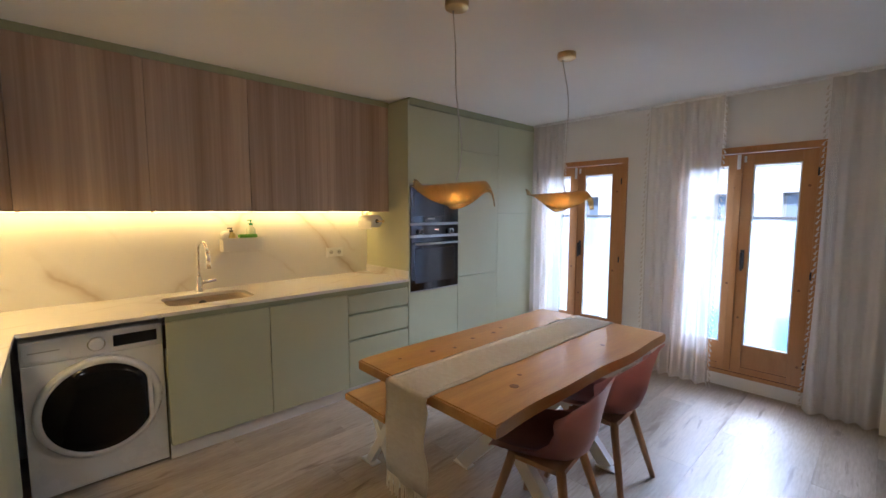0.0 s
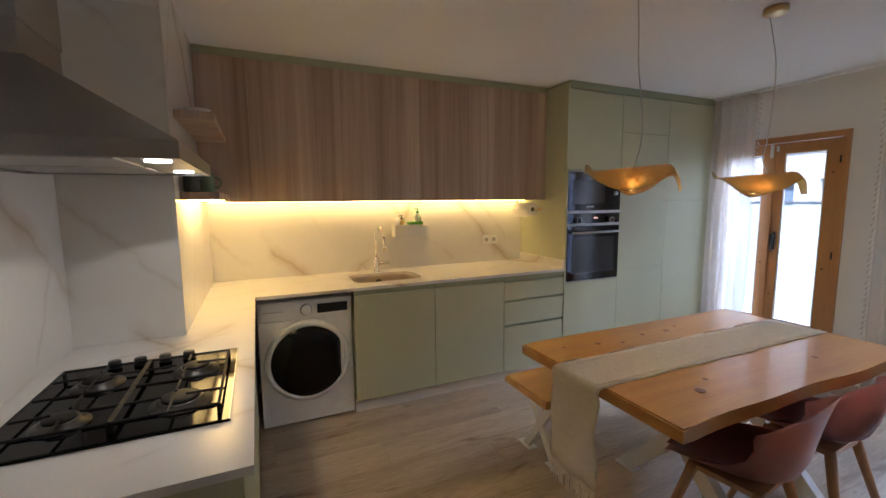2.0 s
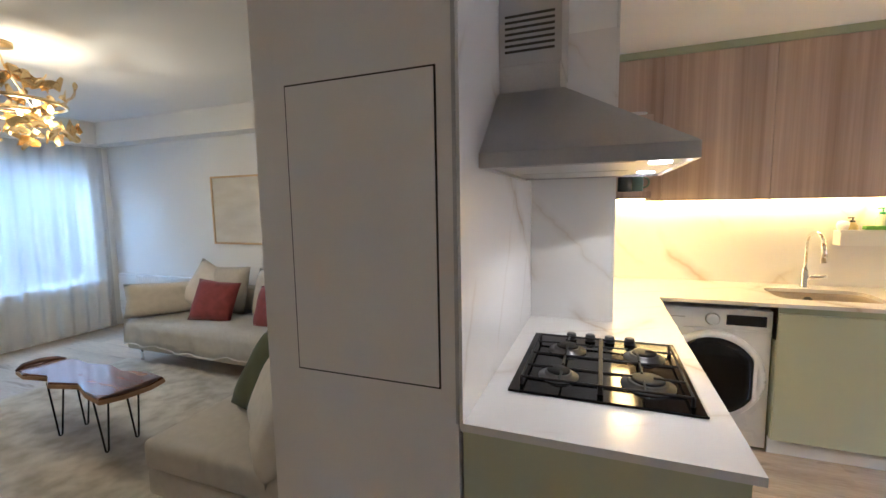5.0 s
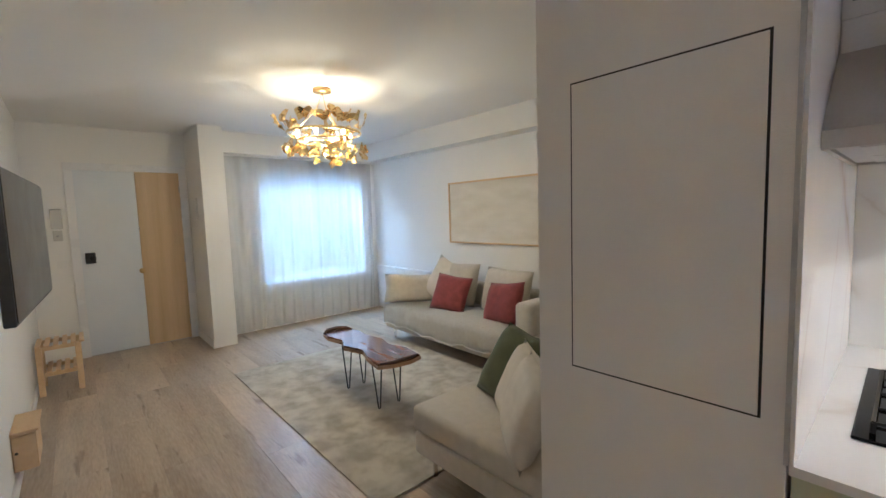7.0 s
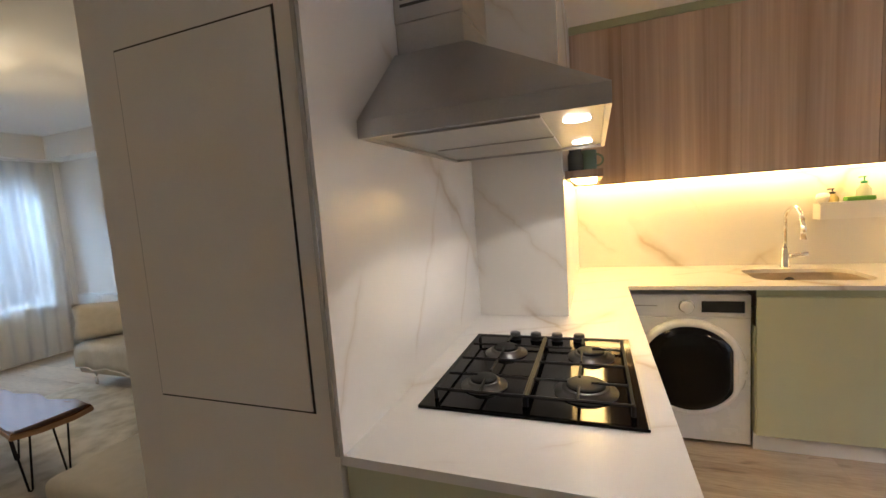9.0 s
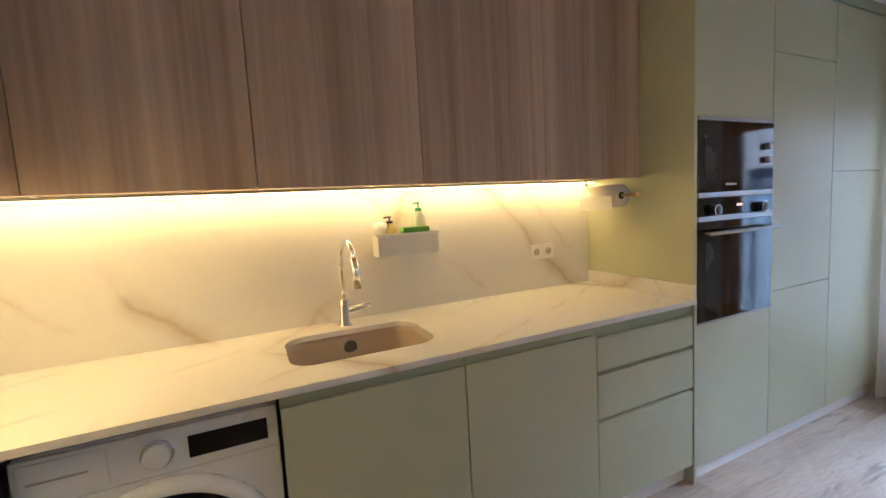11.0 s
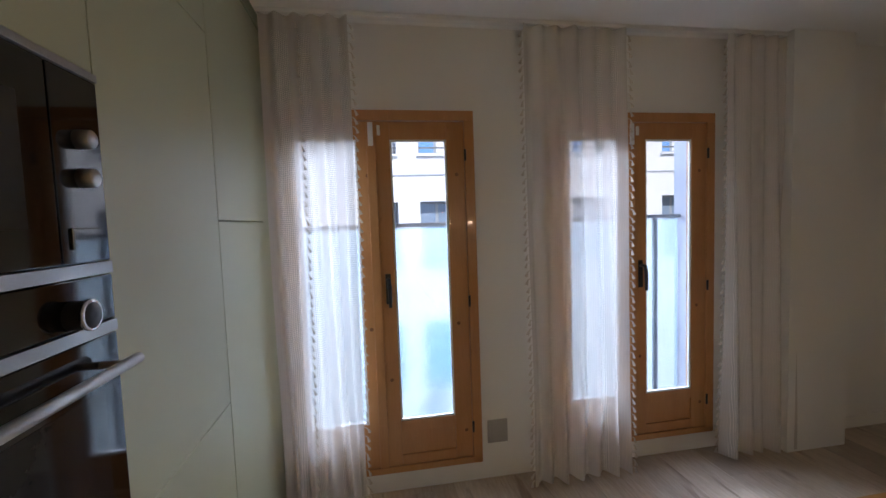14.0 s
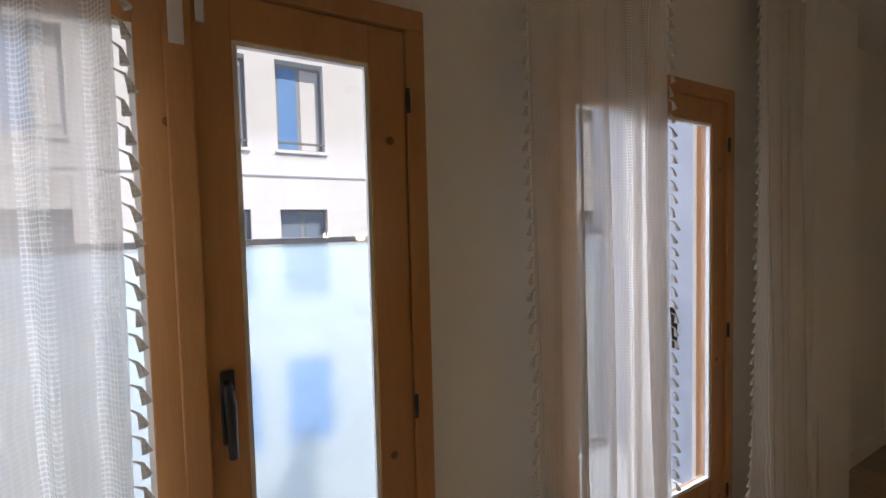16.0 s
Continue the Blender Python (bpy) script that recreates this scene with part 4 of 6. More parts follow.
def leaf(door, y0, y1, z0, z1, handle_y=None):
    """One glazed leaf: stiles, rails, a lower panel and a pane."""
    x0, x1 = EX - 0.012, EX + 0.036
    gy0, gy1, gz0, gz1 = y0 + 0.094, y1 - 0.075, 0.388, 1.883
    lf = part("leaf", box(x0, y0 + 0.001, z0, x1, gy0, z1, 0.003), PINE, door)
    part("stile", box(x0, gy1, z0, x1, y1 - 0.001, z1, 0.003), PINE, lf)
    part("rail", box(x0 + 0.001, gy0, gz1, x1, gy1, z1, 0.002), PINE, lf)
    part("rail", box(x0 + 0.001, gy0, 0.33, x1, gy1, gz0, 0.002), PINE, lf)
    part("rail", box(x0 + 0.001, gy0, z0, x1, gy1, 0.20, 0.002), PINE, lf)
    part("lower_panel", box(x0 + 0.012, gy0 - 0.002, 0.198, x1 - 0.01, gy1 + 0.002, 0.332, 0.002), PINE, lf)
    part("pane", box(EX + 0.010, gy0 - 0.005, gz0 - 0.005, EX + 0.016, gy1 + 0.005, gz1 + 0.005), CLEAR, lf, "clear window glass").visible_shadow = False
    bm = bmesh.new()
    for a in ((gy0, gz0, gy0 + 0.010, gz1), (gy1 - 0.010, gz0, gy1, gz1), (gy0 + 0.010, gz0, gy1 - 0.010, gz0 + 0.010), (gy0 + 0.010, gz1 - 0.010, gy1 - 0.010, gz1)):
        box(x0 + 0.006, a[0], a[1], EX + 0.009, a[2], a[3], bm=bm)
    part("glazing_bead", bm, PAINT, lf, "pale glazing bead")
    for y, z in ((gy0 - 0.05, 1.70), (gy0 - 0.035, 0.9), (gy1 + 0.04, 0.62), (gy0 - 0.06, 0.30)):
        part("knot", lathe([(0.010, -0.0125), (0.009, -0.0132), (0.002, -0.0134)], (EX, y, z), 10, axis="x"), KNOT, lf, "dark knot")
    if handle_y:
        h = part("door_handle", box(x0 - 0.008, handle_y - 0.014, 1.03, x0, handle_y + 0.014, 1.19, 0.004), BLACKP, lf, "black handle plate")
        part("lever", tube([(x0 - 0.006, handle_y, 1.16), (x0 - 0.045, handle_y, 1.16), (x0 - 0.05, handle_y - 0.004, 1.13), (x0 - 0.05, handle_y - 0.006, 1.02)], 0.009, radii=(0.010, 0.010, 0.011, 0.009)), BLACKP, h, smooth=True)


def balcony_door(name, y0, y1, z0, z1, label):
    d = root(name, (EX, (y0 + y1) / 2, z0), label, "door", "balcony doors", "structure")
    c = 0.052
    for a, b in ((y0, y0 + c), (y1 - c, y1)):
        part("jamb", box(EX - 0.022, a, z0, EX + 0.07, b, z1 - c, 0.003), PINE, d)
    part("head", box(EX - 0.022, y0, z1 - c, EX + 0.07, y1, z1, 0.003), PINE, d)
    part("threshold", box(EX - 0.022, y0, z0 - 0.004, EX + 0.158, y1, z0 + 0.03, 0.003), PINE, d)
    for a, b in ((y0 + 0.002, y0 + 0.03), (y1 - 0.03, y1 - 0.002)):
        part("outer_lining", box(EX + 0.0705, a, z0 + 0.03, EX + 0.125, b, z1 - 0.002, 0.002), PINE, d)
    ym = (y0 + y1) / 2
    leaf(d, y0 + c, ym, z0 + 0.032, z1 - c - 0.004, ym - 0.038)
    leaf(d, ym, y1 - c, z0 + 0.032, z1 - c - 0.004)
    part("cover_strip", box(EX - 0.026, ym - 0.004, z0 + 0.034, EX - 0.0125, ym + 0.044, z1 - c - 0.006, 0.004), PINE, d)
    for z in (0.32, 1.02, 1.80):
        part("hinge", tube([(EX - 0.026, y0 + c - 0.002, z - 0.03), (EX - 0.026, y0 + c - 0.002, z + 0.03)], 0.006), BLACKP, d, "dark hinge", True)
    part("alarm_contact", box(EX - 0.034, ym + 0.008, z1 - c - 0.13, EX - 0.0265, ym + 0.034, z1 - c - 0.012, 0.002), PLASTW, d, "white magnetic contact")
    part("alarm_magnet", box(EX - 0.024, ym - 0.028, z1 - c - 0.075, EX - 0.0125, ym - 0.012, z1 - c - 0.025, 0.002), PLASTW, d, "white magnet")


balcony_door("door_1", *D1, "varnished pine double balcony door with glass panes")
balcony_door("door_2", *D2, "varnished pine double balcony door with glass panes")
OUTP = mat("grey_outlet", (0.42, 0.40, 0.38), 0.4, var=(0.38, 0.36, 0.34), scale=9)
s = root("wall_outlet", (EX, 1.74, 0.2), "grey square outlet cover low on the wall", "socket")
part("plate", box(EX - 0.009, 1.685, 0.205, EX, 1.80, 0.335, 0.002), OUTP, s)
part("cover", box(EX - 0.012, 1.70, 0.22, EX - 0.0092, 1.785, 0.32, 0.001), OUTP, s)

# ---- curtains ----


def curtain(name, x, y0, y1, ztop, zbot, folds, material, label, bands=(), lace=None, flare=0.05, axis="y", amp=0.028, tassel=(), seed=1):
    """A gathered hanging cloth; bands: (u0, u1) stretches of lace along its width."""
    rnd = random.Random(seed)
    ph = [rnd.uniform(0, 6.3) for _ in range(4)]
    c = root(name, (x, (y0 + y1) / 2, zbot) if axis == "y" else ((y0 + y1) / 2, x, zbot), label, "curtain", "curtains")

    def at(u, v):
        # u across, v from the top down
        a = amp * (0.55 + 0.65 * v)
        s = math.sin(u * folds * 2 * math.pi + ph[0] + 0.5 * math.sin(3 * v + ph[1])) + 0.45 * math.sin(u * folds * 4.3 + ph[2] + 2 * v)
        mid = (y0 + y1) / 2
        w = (y1 - y0) * (1 + flare * (v ** 1.5) * 2)
        yy = mid + (u - 0.5) * w + 0.012 * math.sin(9 * u + 5 * v + ph[3]) * v
        xx = x - a * s - 0.02 * v
        z = ztop + (zbot - ztop) * v
        return (xx, yy, z) if axis == "y" else (yy, xx, z)

    cuts = sorted({0.0, 1.0, *[b for p in bands for b in p]})
    nv = 26
    for a, b in zip(cuts, cuts[1:]):
        is_lace = any(abs(a - p[0]) < 1e-6 for p in bands)
        nu = max(3, int((b - a) * folds * 12))
        bm = bmesh.new()
        grid = [[bm.verts.new(at(a + (b - a) * i / nu, j / nv)) for i in range(nu + 1)] for j in range(nv + 1)]
        for j in range(nv):
            for i in range(nu):
                bm.faces.new((grid[j][i], grid[j][i + 1], grid[j + 1][i + 1], grid[j + 1][i]))
        part("lace_band" if is_lace else "cloth", bm, lace if is_lace else material, c, "crocheted lace band" if is_lace else "", True)
    bm = bmesh.new()
    n = int(folds * 12)
    pts = [at(i / n, 0.012) for i in range(n + 1)]
    lo = [bm.verts.new((p[0] - 0.004, p[1], p[2] - 0.055)) for p in pts]
    hi = [bm.verts.new((p[0] - 0.004, p[1], p[2] + 0.02)) for p in pts]
    for i in range(n):
        bm.faces.new((lo[i], lo[i + 1], hi[i + 1], hi[i]))
    part("heading_tape", bm, material, c, "gathered heading", True)
    for side in tassel:
        bm = bmesh.new()
        out = 1 if side > 0.9 else -1
        k = int((ztop - zbot) / 0.043)
        for i in range(1, k):
            p = Vector(at(side, i / k)) - Vector((0.004, 0, 0))
            q = p + Vector((rnd.uniform(-0.006, 0.002), out * rnd.uniform(0.010, 0.016), -0.008))
            e = q + Vector((rnd.uniform(-0.004, 0.002), out * rnd.uniform(0.004, 0.013), -rnd.uniform(0.022, 0.028)))
            tube([p, q, q + (e - q) * 0.3, e], 0.003, bm, 5, radii=(0.0012, 0.003, 0.0045, 0.0085))
        tagged(part("tassel_fringe", bm, TASSEL, c, "row of small beige tassels"), kind="stuff")
    return c


TASSEL = sheer_mat("tassel_cotton", (0.80, 0.74, 0.66), 0.15, 0.1)
lb = ((0.12, 0.30), (0.42, 0.56), (0.66, 0.80), (0.88, 0.98))
curtain("curtain", 4.0, 2.46, 2.86, KZ - 0.02, 0.015, 5, SHEER, "cream sheer curtain with lace bands beside the tall units", tuple((1 - b, 1 - a) for a, b in lb), LACE, 0.0, tassel=(0.0, 0.62), seed=3)
curtain("curtain", 4.0, 1.02, 1.59, KZ - 0.02, 0.015, 6, SHEER, "cream sheer curtain with lace bands between the balcony doors", ((0.06, 0.16), (0.22, 0.32), (0.40, 0.47)), LACE, 0.0, tassel=(0.0, 1.0), seed=8)
curtain("curtain", 4.0, -0.09, 0.385, KZ - 0.02, 0.015, 5, SHEER, "cream sheer curtain with a lace edge beside the pilaster", ((0.86, 0.96),), LACE, 0.03, tassel=(1.0,), seed=5)
solo("curtain_rail", box(3.985, -0.3, KZ - 0.022, 4.025, 2.87, KZ - 0.001, 0.002), WHITEP, "white ceiling-mounted curtain rail", "rail")

# ---- balcony and street outside ----
solo("balcony_floor", box(4.271, -0.8, -0.85, 5.9, 4.2, -0.56), STUCCO, "pale balcony slab", "balcony", kind="structure")
# this side wall's shade is put into its blue-grey colour
solo("balcony_side_wall", box(4.271, -1.0, -0.7, 5.9, -0.802, 3.2), GREYST, "rendered balcony side wall with shade put into its blue-grey", "wall", kind="structure")
solo("balcony_side_wall_north", box(4.271, 4.2, -0.7, 5.9, 4.4, 3.2), STUCCO, "white rendered balcony side wall", "wall", kind="structure")
r = root("balcony_railing", (5.82, 1.7, 0), "grey metal railing with frosted glass panels", "railing")
RAILM = mat("grey_rail_metal", (0.22, 0.23, 0.25), 0.45, 0.6, var=(0.18, 0.19, 0.2), scale=8)
part("top_rail", box(5.79, -0.79, 1.412, 5.83, 4.19, 1.450, 0.003), RAILM, r)
part("bottom_rail", box(5.795, -0.79, -0.53, 5.825, 4.19, -0.495, 0.003), RAILM, r)
POSTS = (-0.5, 1.15, 2.42, 4.15)
for yy in POSTS:
    part("post", box(5.79, yy - 0.02, -0.56, 5.83, yy + 0.02, 1.411, 0.002), RAILM, r)
for a, b in zip((-0.79, *POSTS), POSTS):
    part("glass_panel", box(5.806, a + 0.025, -0.49, 5.814, b - 0.025, 1.408), FROST, r, "frosted glass panel").visible_shadow = False
solo("ground", box(-220, -220, -4.3, 220, 220, -4.2), mat("street_asphalt", (0.055, 0.055, 0.058), 0.9, var=(0.075, 0.075, 0.078), scale=1.5, bump=0.004, bump_scale=90), "grey asphalt street below", "street", kind="structure")


def facade():
    x = 10.0
    f = root("apartment_building", (x, 2, -4.2), "white rendered apartment building across the street", "building")
    cols = [y0 + d for y0 in (-5.65, -2.45, 0.73, 3.93, 7.13, 10.33) for d in (0.0, 1.14)]
    rows = ((2.78, 4.15, True), (0.5, 1.86, False), (-1.9, -0.5, False), (5.1, 6.4, False))
    bm = bmesh.new()
    zs = [-4.2]
    w = 0.72
    for z0, z1, _ in sorted(rows):
        box(x, -9, zs[-1], x + 0.35, 17, z0, bm=bm)
        pos = -9
        for c in cols:
            box(x, pos, z0, x + 0.35, c, z1, bm=bm)
            pos = c + w
        box(x, pos, z0, x + 0.35, 17, z1, bm=bm)
        zs.append(z1)
    box(x, -9, zs[-1], x + 0.35, 17, 7.6, bm=bm)
    bmesh.ops.remove_doubles(bm, verts=bm.verts, dist=1e-5)
    part("wall", bm, FACADE, f)
    part("roof", box(x - 0.2, -9.1, 7.6, x + 6, 17.1, 7.9), FACADE, f)
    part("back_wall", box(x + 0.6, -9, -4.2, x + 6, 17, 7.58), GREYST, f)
    for z in (2.36, 4.75, 0.1, -2.3):
        part("string_course", box(x - 0.012, -9, z, x - 0.001, 17, z + 0.025), GREYST, f)
    blind = {True: mat("blue_roller_shutter", (0.015, 0.25, 0.85), 0.6, var=(0.02, 0.29, 0.88), scale=5), False: mat("white_roller_shutter", (0.74, 0.74, 0.73), 0.6, var=(0.70, 0.70, 0.69), scale=5)}
    fm = mat("grey_window_frame", (0.35, 0.37, 0.4), 0.5)
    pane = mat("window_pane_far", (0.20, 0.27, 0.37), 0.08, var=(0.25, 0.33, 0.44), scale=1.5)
    # the sky's reflection is painted into this pane's blue
    skyp = mat("window_pane_sky_reflection", (0.16, 0.34, 0.68), 0.06, var=(0.20, 0.39, 0.72), scale=1.5)
    for z0, z1, rail in rows:
        for c in cols:
            wd = part("window", box(x + 0.20, c, z0, x + 0.24, c + w, z1), fm, f)
            for k in range(2):
                # railed windows: one half holds the painted reflection, the other a white blind
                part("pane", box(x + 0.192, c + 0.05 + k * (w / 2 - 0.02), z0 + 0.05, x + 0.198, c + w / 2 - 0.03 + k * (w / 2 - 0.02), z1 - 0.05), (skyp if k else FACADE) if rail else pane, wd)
            part("sill", box(x - 0.04, c - 0.03, z0 - 0.05, x + 0.19, c + w + 0.03, z0, 0.004), FACADE, wd)
            if z1 < 0:
                blue = 0.5 < c < 2.0
                part("roller_shutter", box(x + 0.06, c + 0.004, z0 + 0.02, x + 0.075, c + w - 0.004, z1 - 0.002), blind[blue], wd, "lowered blue shutter" if blue else "lowered white shutter")
            if rail:
                part("window_rail", box(x + 0.02, c, z0 + 0.10, x + 0.05, c + w, z0 + 0.13), RAILM, wd)


facade()
wall_w = root("neighbour_building", (-13.0, 2, -4.2), "grey rendered building beyond the living room window", "building")
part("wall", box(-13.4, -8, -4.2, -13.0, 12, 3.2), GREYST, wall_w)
part("roof", box(-13.6, -8, 3.2, -12.8, 12, 3.45), STUCCO, wall_w)

# ---- dining table, bench, chairs ----


def wavy(x0, y0, x1, y1, south, north, n=26, seed=2, r=0.02):
    """A slab's outline whose long edges wander as grown wood does."""
    rnd = random.Random(seed)
    p1, p2, p3 = (rnd.uniform(0, 6) for _ in range(3))
    pts = []
    for k in range(n + 1):
        u = k / n
        pts.append((x0 + (x1 - x0) * u, y0 + south * (math.sin(7 * u + p1) * 0.7 + math.sin(17 * u + p2) * 0.4 - 0.6)))
    for k in range(n + 1):
        u = 1 - k / n
        pts.append((x0 + (x1 - x0) * u, y1 + north * (math.sin(6 * u + p3) * 0.7 + math.sin(15 * u + p1) * 0.3)))
    return pts


def x_leg(parent, x, yc, half, ztop, w=0.075, d=0.045):
    """Two flat steel bars crossed in the plane across the table."""
    for s in (1, -1):
        bm = box(-d / 2, -w / 2, -0.5, d / 2, w / 2, 0.5)
        dy = 2 * half * s
        ln = math.hypot(dy, ztop)
        ang = math.atan2(dy, ztop)
        bmesh.ops.scale(bm, vec=(1, 1, ln), verts=bm.verts)
        bmesh.ops.rotate(bm, cent=(0, 0, 0), matrix=Matrix.Rotation(-ang, 3, "X"), verts=bm.verts)
        bmesh.ops.translate(bm, vec=(x + (0.002 if s > 0 else -0.002), yc, ztop / 2), verts=bm.verts)
        for v in bm.verts:
            v.co.z = max(0.0, min(ztop, v.co.z))
        part("leg_bar", bm, WHITEP, parent, "white flat steel bar")
    part("foot_plate", box(x - 0.03, yc - half - 0.06, 0.0, x + 0.03, yc - half + 0.06, 0.008), WHITEP, parent)
    part("foot_plate", box(x - 0.03, yc + half - 0.06, 0.0, x + 0.03, yc + half + 0.06, 0.008), WHITEP, parent)
    part("top_plate", box(x - 0.05, yc - half - 0.05, ztop, x + 0.05, yc + half + 0.05, ztop + 0.006), WHITEP, parent)


t = root("dining_table", (1.87, 1.38, 0), "honey-coloured live-edge solid wood table on white crossed legs", "table")
part("tabletop", prism(wavy(1.056, 0.968, 2.715, 1.862, 0.013, 0.006), 0.690, 0.745, 0.007), HONEY, t)
for kx, ky, kr in ((1.42, 1.70, 0.016), (1.55, 1.66, 0.012), (1.75, 1.71, 0.015), (1.93, 1.70, 0.016), (2.05, 1.74, 0.013), (1.5, 1.18, 0.012), (1.38, 1.12, 0.022), (2.2, 1.12, 0.014), (1.22, 1.73, 0.01)):
    part("knot", lathe([(kr, 0.7452), (kr * 0.9, 0.7458), (0.002, 0.7459)], (kx, ky, 0), 14), KNOT, t, "dark wood knot")
x_leg(t, 1.66, 1.39, 0.30, 0.684, 0.10, 0.05)
x_leg(t, 2.25, 1.39, 0.30, 0.684, 0.10, 0.05)

b = root("bench", (1.92, 1.97, 0), "honey-coloured live-edge wooden bench on white crossed legs", "bench")
part("seat", prism(wavy(1.135, 1.775, 2.70, 2.15, 0.008, 0.012, seed=6), 0.405, 0.45, 0.008), HONEY, b)
x_leg(b, 1.27, 1.965, 0.13, 0.399, 0.055, 0.035)
x_leg(b, 2.56, 1.965, 0.13, 0.399, 0.055, 0.035)

# runner: a woven strip that hangs over the table's west end
r = root("table_runner", (1.87, 1.43, 0.745), "cream macrame table runner with fringes over the table", "table runner")
bm = bmesh.new()
path = [(1.018 + 0.006 * math.sin(k), 0.30 + 0.055 * k) for k in range(8)] + [(1.020, 0.725), (1.026, 0.742), (1.04, 0.7495)] + [(1.06 + 0.088 * k, 0.7492) for k in range(19)] + [(2.716, 0.745), (2.722, 0.70), (2.722, 0.66)]
cols = []
for i, (px, pz) in enumerate(path):
    cols.append([bm.verts.new((px + (0.006 * math.sin(9 * v + i) if pz < 0.72 else 0), 1.288 + 0.285 * v + 0.004 * math.sin(i * 1.7), pz + (0.0016 * math.sin(v * 60) if pz > 0.745 else 0))) for v in (k / 16 for k in range(17))])
for a, c2 in zip(cols, cols[1:]):
    for k in range(16):
        bm.faces.new((a[k], a[k + 1], c2[k + 1], c2[k]))
bmesh.ops.solidify(bm, geom=bm.faces[:], thickness=0.004)
part("cloth", bm, LINEN, r, smooth=True)
bm = bmesh.new()
rnd = random.Random(4)
for k in range(30):
    yy = 1.293 + 0.275 * k / 29
    e = (1.018 + rnd.uniform(-0.012, 0.006), yy + rnd.uniform(-0.008, 0.008), 0.225 + rnd.uniform(-0.012, 0.02))
    tube([(1.018, yy, 0.305), ((1.018 + e[0]) / 2, (yy + e[1]) / 2 + 0.003, 0.27), e], 0.0028, bm, 5)
tagged(part("fringe", bm, LINEN, r, "knotted cream fringe"), kind="stuff")
for v in (0.12, 0.88):
    part("woven_stripe", box(1.05, 1.288 + 0.285 * v - 0.007, 0.7512, 2.70, 1.288 + 0.285 * v + 0.007, 0.7535, 0.001), LINEN, r, "raised woven stripe")


def shell(bm, prof, thick):
    """A moulded seat shell from stations (y, z, half width, side rise, side forward)."""
    n = 14
    rows_ = []
    for y, z, hw, rise, fwd in prof:
        rows_.append([bm.verts.new((hw * s, y + fwd * abs(s) ** 2.2, z + rise * abs(s) ** 2.6)) for s in (2 * k / n - 1 for k in range(n + 1))])
    for a, c2 in zip(rows_, rows_[1:]):
        for k in range(n):
            bm.faces.new((a[k], a[k + 1], c2[k + 1], c2[k]))
    bmesh.ops.solidify(bm, geom=bm.faces[:], thickness=thick)
    return bm


def dining_chair():
    c = root("dining_chair", (0, 0, 0), "dusty pink moulded dining chair with beech legs at the table", "chair", "chairs at the table")
    prof = [(0.235, 0.425, 0.17, 0.0, -0.03), (0.225, 0.437, 0.20, 0.012, -0.03), (0.16, 0.440, 0.225, 0.035, -0.01), (0.06, 0.430, 0.235, 0.06, 0.0), (-0.06, 0.425, 0.235, 0.10, 0.01),
            (-0.14, 0.437, 0.235, 0.14, 0.03), (-0.19, 0.475, 0.232, 0.15, 0.06), (-0.215, 0.54, 0.23, 0.12, 0.09), (-0.23, 0.62, 0.225, 0.06, 0.10),
            (-0.245, 0.70, 0.215, 0.0, 0.085), (-0.262, 0.77, 0.20, -0.03, 0.06), (-0.278, 0.815, 0.165, -0.045, 0.035), (-0.29, 0.835, 0.11, -0.03, 0.015)]
    part("seat_shell", shell(bmesh.new(), prof, 0.009), PINK, c, smooth=True)
    bm = bmesh.new()
    pr = [(y, z + 0.022, hw * 0.88, rise * 0.75, fwd * 0.8) for y, z, hw, rise, fwd in prof[1:6]]
    part("seat_pad", shell(bm, pr, 0.022), PINKC, c, "darker pink leatherette seat pad", True)
    part("under_frame", box(-0.13, -0.13, 0.385, 0.13, 0.13, 0.410, 0.005), BEECH, c)
    for sx in (1, -1):
        for sy in (1, -1):
            part("leg", tube([(0.115 * sx, 0.115 * sy, 0.405), (0.215 * sx, 0.215 * sy, 0.0)], 0.02, radii=(0.022, 0.014), sides=12), BEECH, c, "round beech leg", True)
    return c


ch = dining_chair()
ch.matrix_basis = pose(1.56, 1.06, 0, 0, 0, 8)
copy_thing(ch, pose(2.14, 1.08, 0, 0, 0, 2))

# ---- pendant lamps ----


